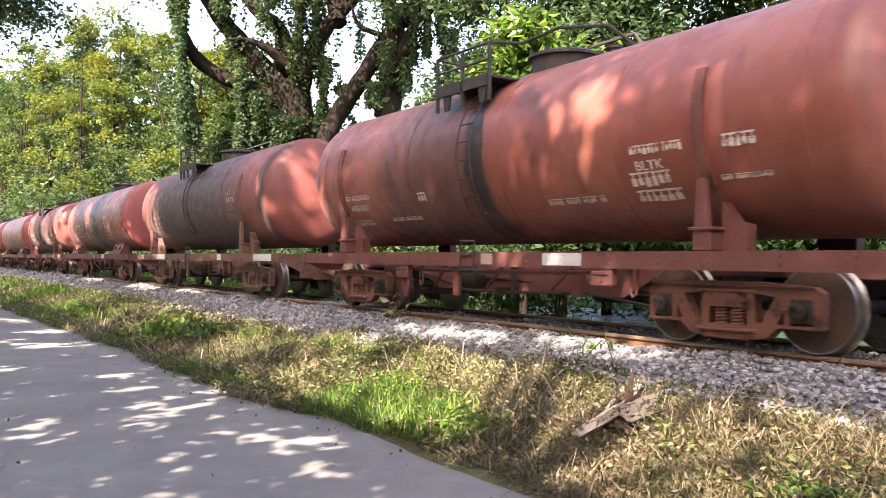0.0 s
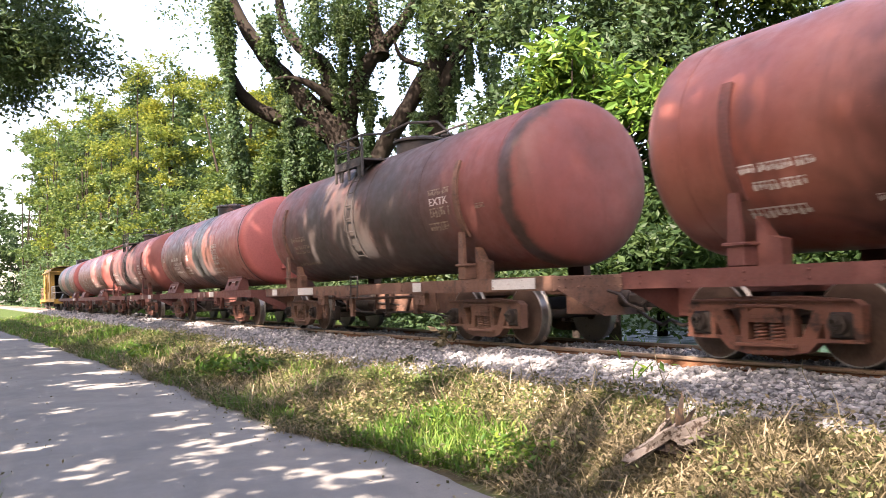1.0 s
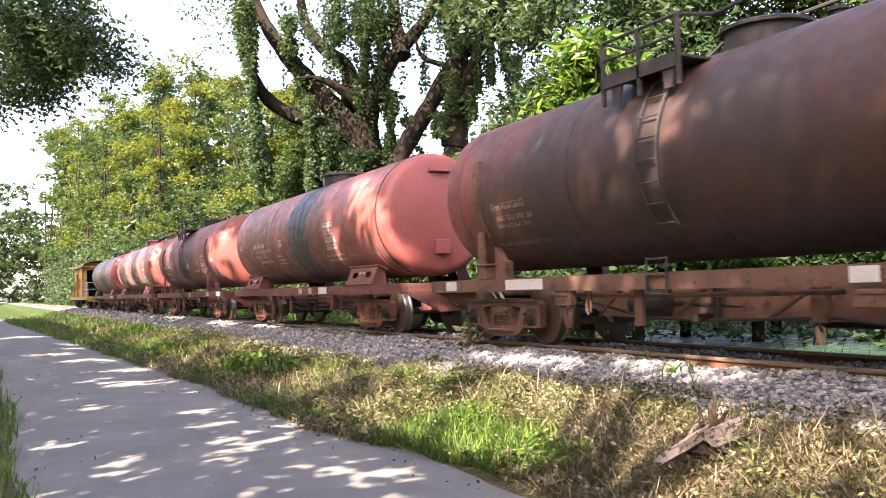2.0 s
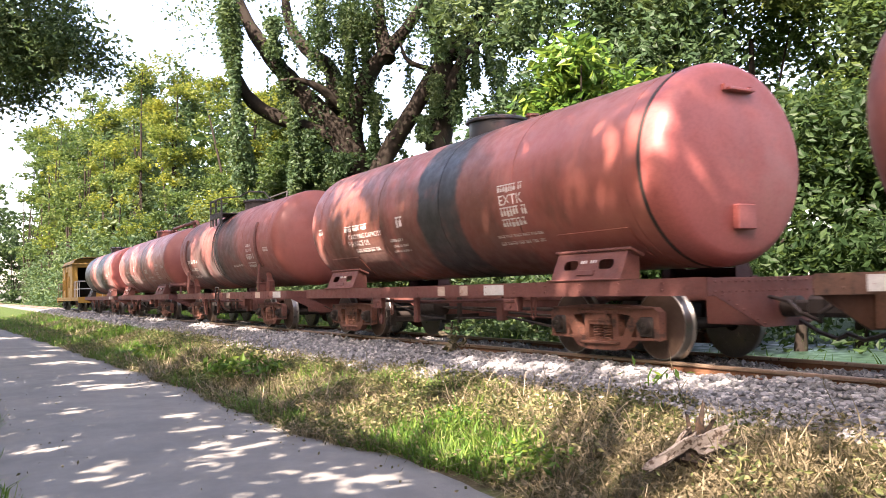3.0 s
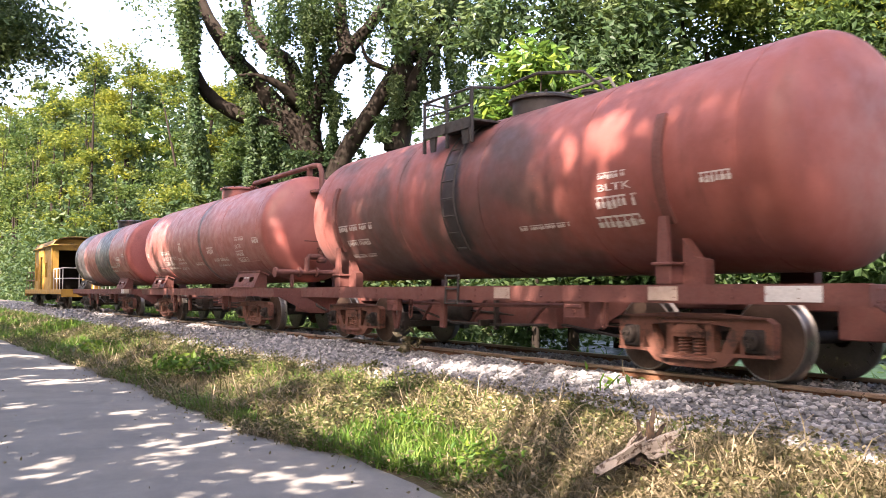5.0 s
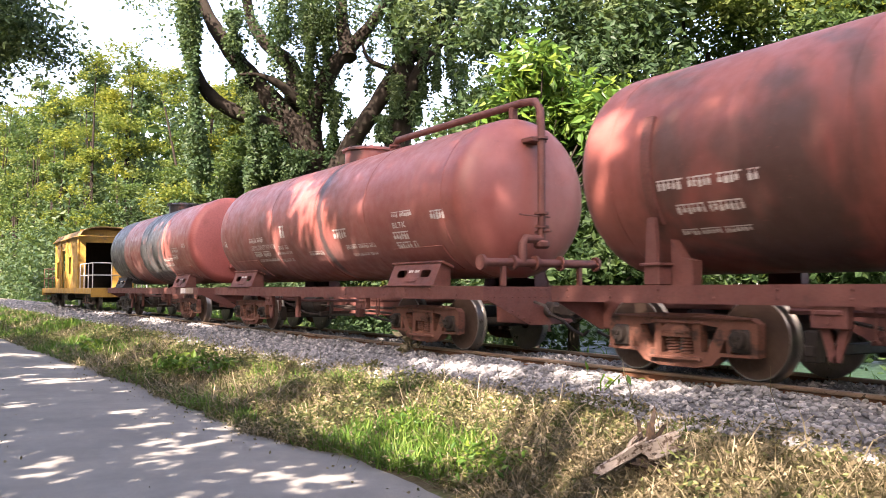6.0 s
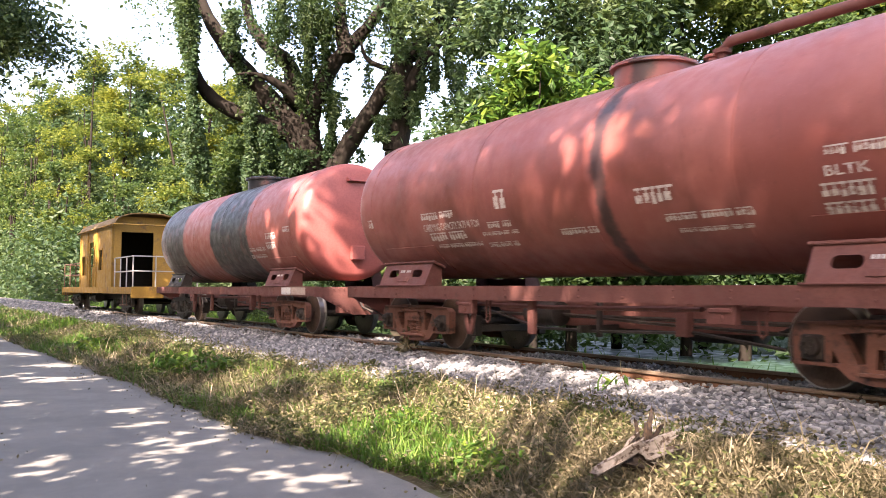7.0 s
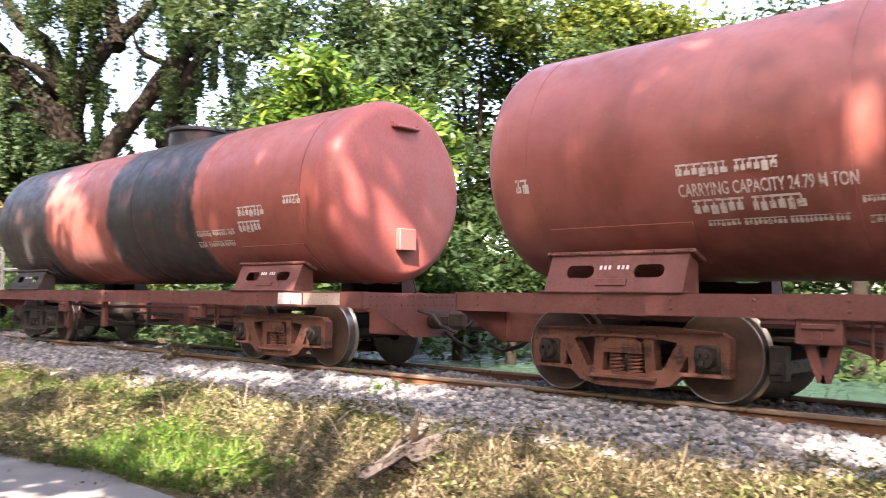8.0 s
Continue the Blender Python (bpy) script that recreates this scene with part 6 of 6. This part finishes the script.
def build_litter():
    rng = random.Random(21)
    # splintered stump
    t = thing("broken_stump", "splintered grey stump lying on the dry grass", "stump")
    gz = float(ground_height(np.array(-4.5), np.array(4.5)))
    c = Vector((-4.13, 4.5, gz + 0.05))

    def shard(x, y, z, length, wide, thick, rx, ry, rz, wood):
        """A split piece of wood with torn ends."""
        n = 5
        left = [(-length / 2 + rng.uniform(-0.05, 0.05) * (i % 2), -wide / 2 + wide * i / n) for i in range(n + 1)]
        right = [(length / 2 - 0.25 * length * rng.random(), wide * 0.5 * (1 - 2 * i / n) * 0.6) for i in range(n + 1)]
        mid = [(0.0, wide * rng.uniform(0.42, 0.55))]
        m = M().plate(left + mid + right, -thick / 2, thick / 2)
        m.v = [tuple(Vector(v) + Vector((rng.uniform(-1, 1), rng.uniform(-1, 1), rng.uniform(-1, 1))) * 0.008) for v in m.v]
        part("splinter", m, wood, t, "", Matrix.Translation(c + Vector((x, y, z))) @ pose(0, 0, 0, rx, ry, rz))
    pale_wood = plain("pale_split_wood", (0.17, 0.14, 0.12), (0.31, 0.265, 0.23), 14, 0.85, 0, 60, 0.6, (0.06, 0.04, 0.03), (0.5, 0.6))
    for across, z, length, wide, thick, rx, ry, rz, wood in (
            (-0.13, 0.1, 0.4, 0.07, 0.03, 20, -32, 40, pale_wood), (-0.17, 0.06, 0.36, 0.06, 0.03, -15, -26, 52, pale_wood), (-0.07, 0.14, 0.3, 0.08, 0.03, 30, -38, 35, pale_wood),
            (0.12, 0.2, 0.26, 0.09, 0.03, 10, -30, 48, pale_wood), (0.16, 0.15, 0.24, 0.06, 0.03, -20, -18, 55, pale_wood), (0.03, 0.22, 0.46, 0.05, 0.04, 0, -78, 45, dead_wood),
            (0.05, 0.17, 0.34, 0.06, 0.04, 15, -95, 60, dead_wood), (-0.02, 0.08, 0.24, 0.1, 0.05, -10, 80, 40, dead_wood), (0.06, 0.06, 0.22, 0.09, 0.05, 20, 70, 30, dead_wood),
            (0.13, 0.05, 0.2, 0.06, 0.04, 0, 60, 50, dead_wood), (0.09, 0.24, 0.22, 0.035, 0.02, 0, -62, 45, dead_wood), (-0.03, 0.27, 0.2, 0.03, 0.02, 0, -100, 45, dead_wood), (0.2, 0.03, 0.2, 0.05, 0.03, 0, 10, 60, pale_wood),
            (-0.08, 0.2, 0.2, 0.025, 0.015, 0, -50, 30, pale_wood), (0.0, 0.03, 0.3, 0.08, 0.06, 40, 5, 20, dead_wood)):
        front = 0.0 if wood is dead_wood else 0.05
        shard((across + front) * 0.707, (across - front) * 0.707, z, length, wide, thick, rx, ry, rz, wood)
    # crumpled scrap on the ballast's edge
    m = M()
    for k in range(5):
        a = [Vector((rng.uniform(-0.07, 0.07), rng.uniform(-0.05, 0.05), rng.uniform(0, 0.09))) for _ in range(4)]
        b = [p + Vector((0.004, 0.004, 0.006)) for p in a]
        m.add(a + b, [(0, 1, 2, 3), (7, 6, 5, 4), (0, 4, 5, 1), (1, 5, 6, 2), (2, 6, 7, 3), (3, 7, 4, 0)])
    gz = float(ground_height(np.array(-8.75), np.array(5.6)))
    plastic = plain("pale_plastic", (0.5, 0.53, 0.56), (0.65, 0.67, 0.68), 20, 0.4)
    thing("plastic_scrap", "crumpled pale plastic scrap beside the ballast", "litter", m=m, material=plastic, at=pose(-8.75, 5.6, gz + 0.03))
    # bamboo slip among the cut stems
    gz = float(ground_height(np.array(-10.4), np.array(3.95)))
    pale = plain("pale_cane", (0.42, 0.33, 0.17), (0.55, 0.44, 0.25), 12, 0.7)
    for i in range(7):
        L, a = rng.uniform(0.25, 0.6), rng.uniform(-50, 50)
        thing("cane", "pale split cane lying on the grass", "cane", "canes on the verge", m=M().box(-L / 2, L / 2, -0.018, 0.018, -0.006, 0.006, 0.003), material=pale,
              at=pose(-10.3 + rng.uniform(-0.5, 0.5), 3.9 + rng.uniform(-0.15, 0.3), gz + 0.1, rng.uniform(-10, 10), rng.uniform(-18, 5), a))
    # broad-leaved weeds
    r2 = np.random.default_rng(2)
    for x, y, n, s, h in ((-13.6, 4.15, 170, 0.17, 0.3), (-14.4, 4.0, 120, 0.17, 0.28), (-12.7, 4.4, 120, 0.15, 0.25), (-5.9, 5.75, 12, 0.1, 0.18), (-5.3, 4.0, 220, 0.065, 0.22), (-6.9, 4.3, 240, 0.06, 0.25), (-20.5, 4.0, 160, 0.18, 0.35), (-2.6, 4.4, 120, 0.09, 0.12)):
        pos = np.stack([x + r2.normal(size=n) * h * 0.9, y + r2.normal(size=n) * h * 0.5, float(ground_height(np.array(x), np.array(y))) + r2.uniform(0.02, h, n)], -1)
        p = thing("weed", "leafy green weed on the verge", "weed", "weeds on the verge")
        tagged(part("foliage", leaves("foliage", pos, s, r2, leaf_big, slim=0.45, droop=0.2), None, p), kind="stuff")
        part("stem", M().tube([(x, y, pos[0, 2] - 0.1), (x, y, float(pos[:, 2].mean())), (x + 0.05, y, float(pos[:, 2].max()))], 0.008, 5).tube([(x + 0.05, y, float(pos[:, 2].min())), (x + 0.2, y + 0.05, float(pos[:, 2].max()))], 0.006, 5), grass_green, p)
    x, y, n = -10.2, 6.2, 26
    gz = float(ground_height(np.array(x), np.array(y)))
    pos = np.stack([x + r2.normal(size=n) * 0.09, y + r2.normal(size=n) * 0.05, gz + r2.uniform(0.03, 0.26, n)], -1)
    p = thing("weed", "withered yellow-brown weed beside the rail", "weed", "weeds on the verge")
    tagged(part("foliage", leaves("foliage", pos, 0.15, r2, grass_dry, slim=0.5, droop=0.1), None, p), kind="stuff")
    part("stem", M().tube([(x, y, gz - 0.05), (x, y, gz + 0.15), (x + 0.04, y, gz + 0.26)], 0.007, 5), grass_dry, p)
    # fence beyond the pond
    pale_post = plain("fence_wood", (0.05, 0.045, 0.035), (0.09, 0.08, 0.06), 5, 0.85)
    f = thing("fence", "weathered rail fence beside the pond", "fence")
    for i, x in enumerate((-10.1,)):
        part("post", M().tube([(x, 16.0, -0.3), (x + 0.02, 16.0, 1.4), (x + 0.05, 16.0, 2.97 - 0.1 * (i % 3))], [0.06, 0.055, 0.05], 8), pale_post, f)
    part("rail", M().tube([(x, 16.0 + 0.05 * math.sin(x), 1.9 + 0.04 * math.sin(x * 1.7)) for x in np.linspace(-10.2, -6.4, 5)], 0.02, 6), pale_post, f)



# ---- what moves ----
def motions():
    turn = SPEED / WR
    times = [k / 15 for k in range(121)]
    for w, x0 in WAGONS:
        walk(w, [(0.0, pose(x0, TRACK_Y, RAIL_Z)), (4.0, pose(x0 + SPEED * 4, TRACK_Y, RAIL_Z)), (8.0, pose(x0 + SPEED * 8, TRACK_Y, RAIL_Z))])
    for k, (ob, x) in enumerate(SPINNING):
        walk(ob, [(t, pose(x, 0, WR, 0, math.degrees(turn * t) + 37 * k, 0)) for t in times])


build_ground()
build_road()
build_pond()
build_track()
build_train()
build_trees()
build_litter()
build_verge()
build_ballast()
motions()
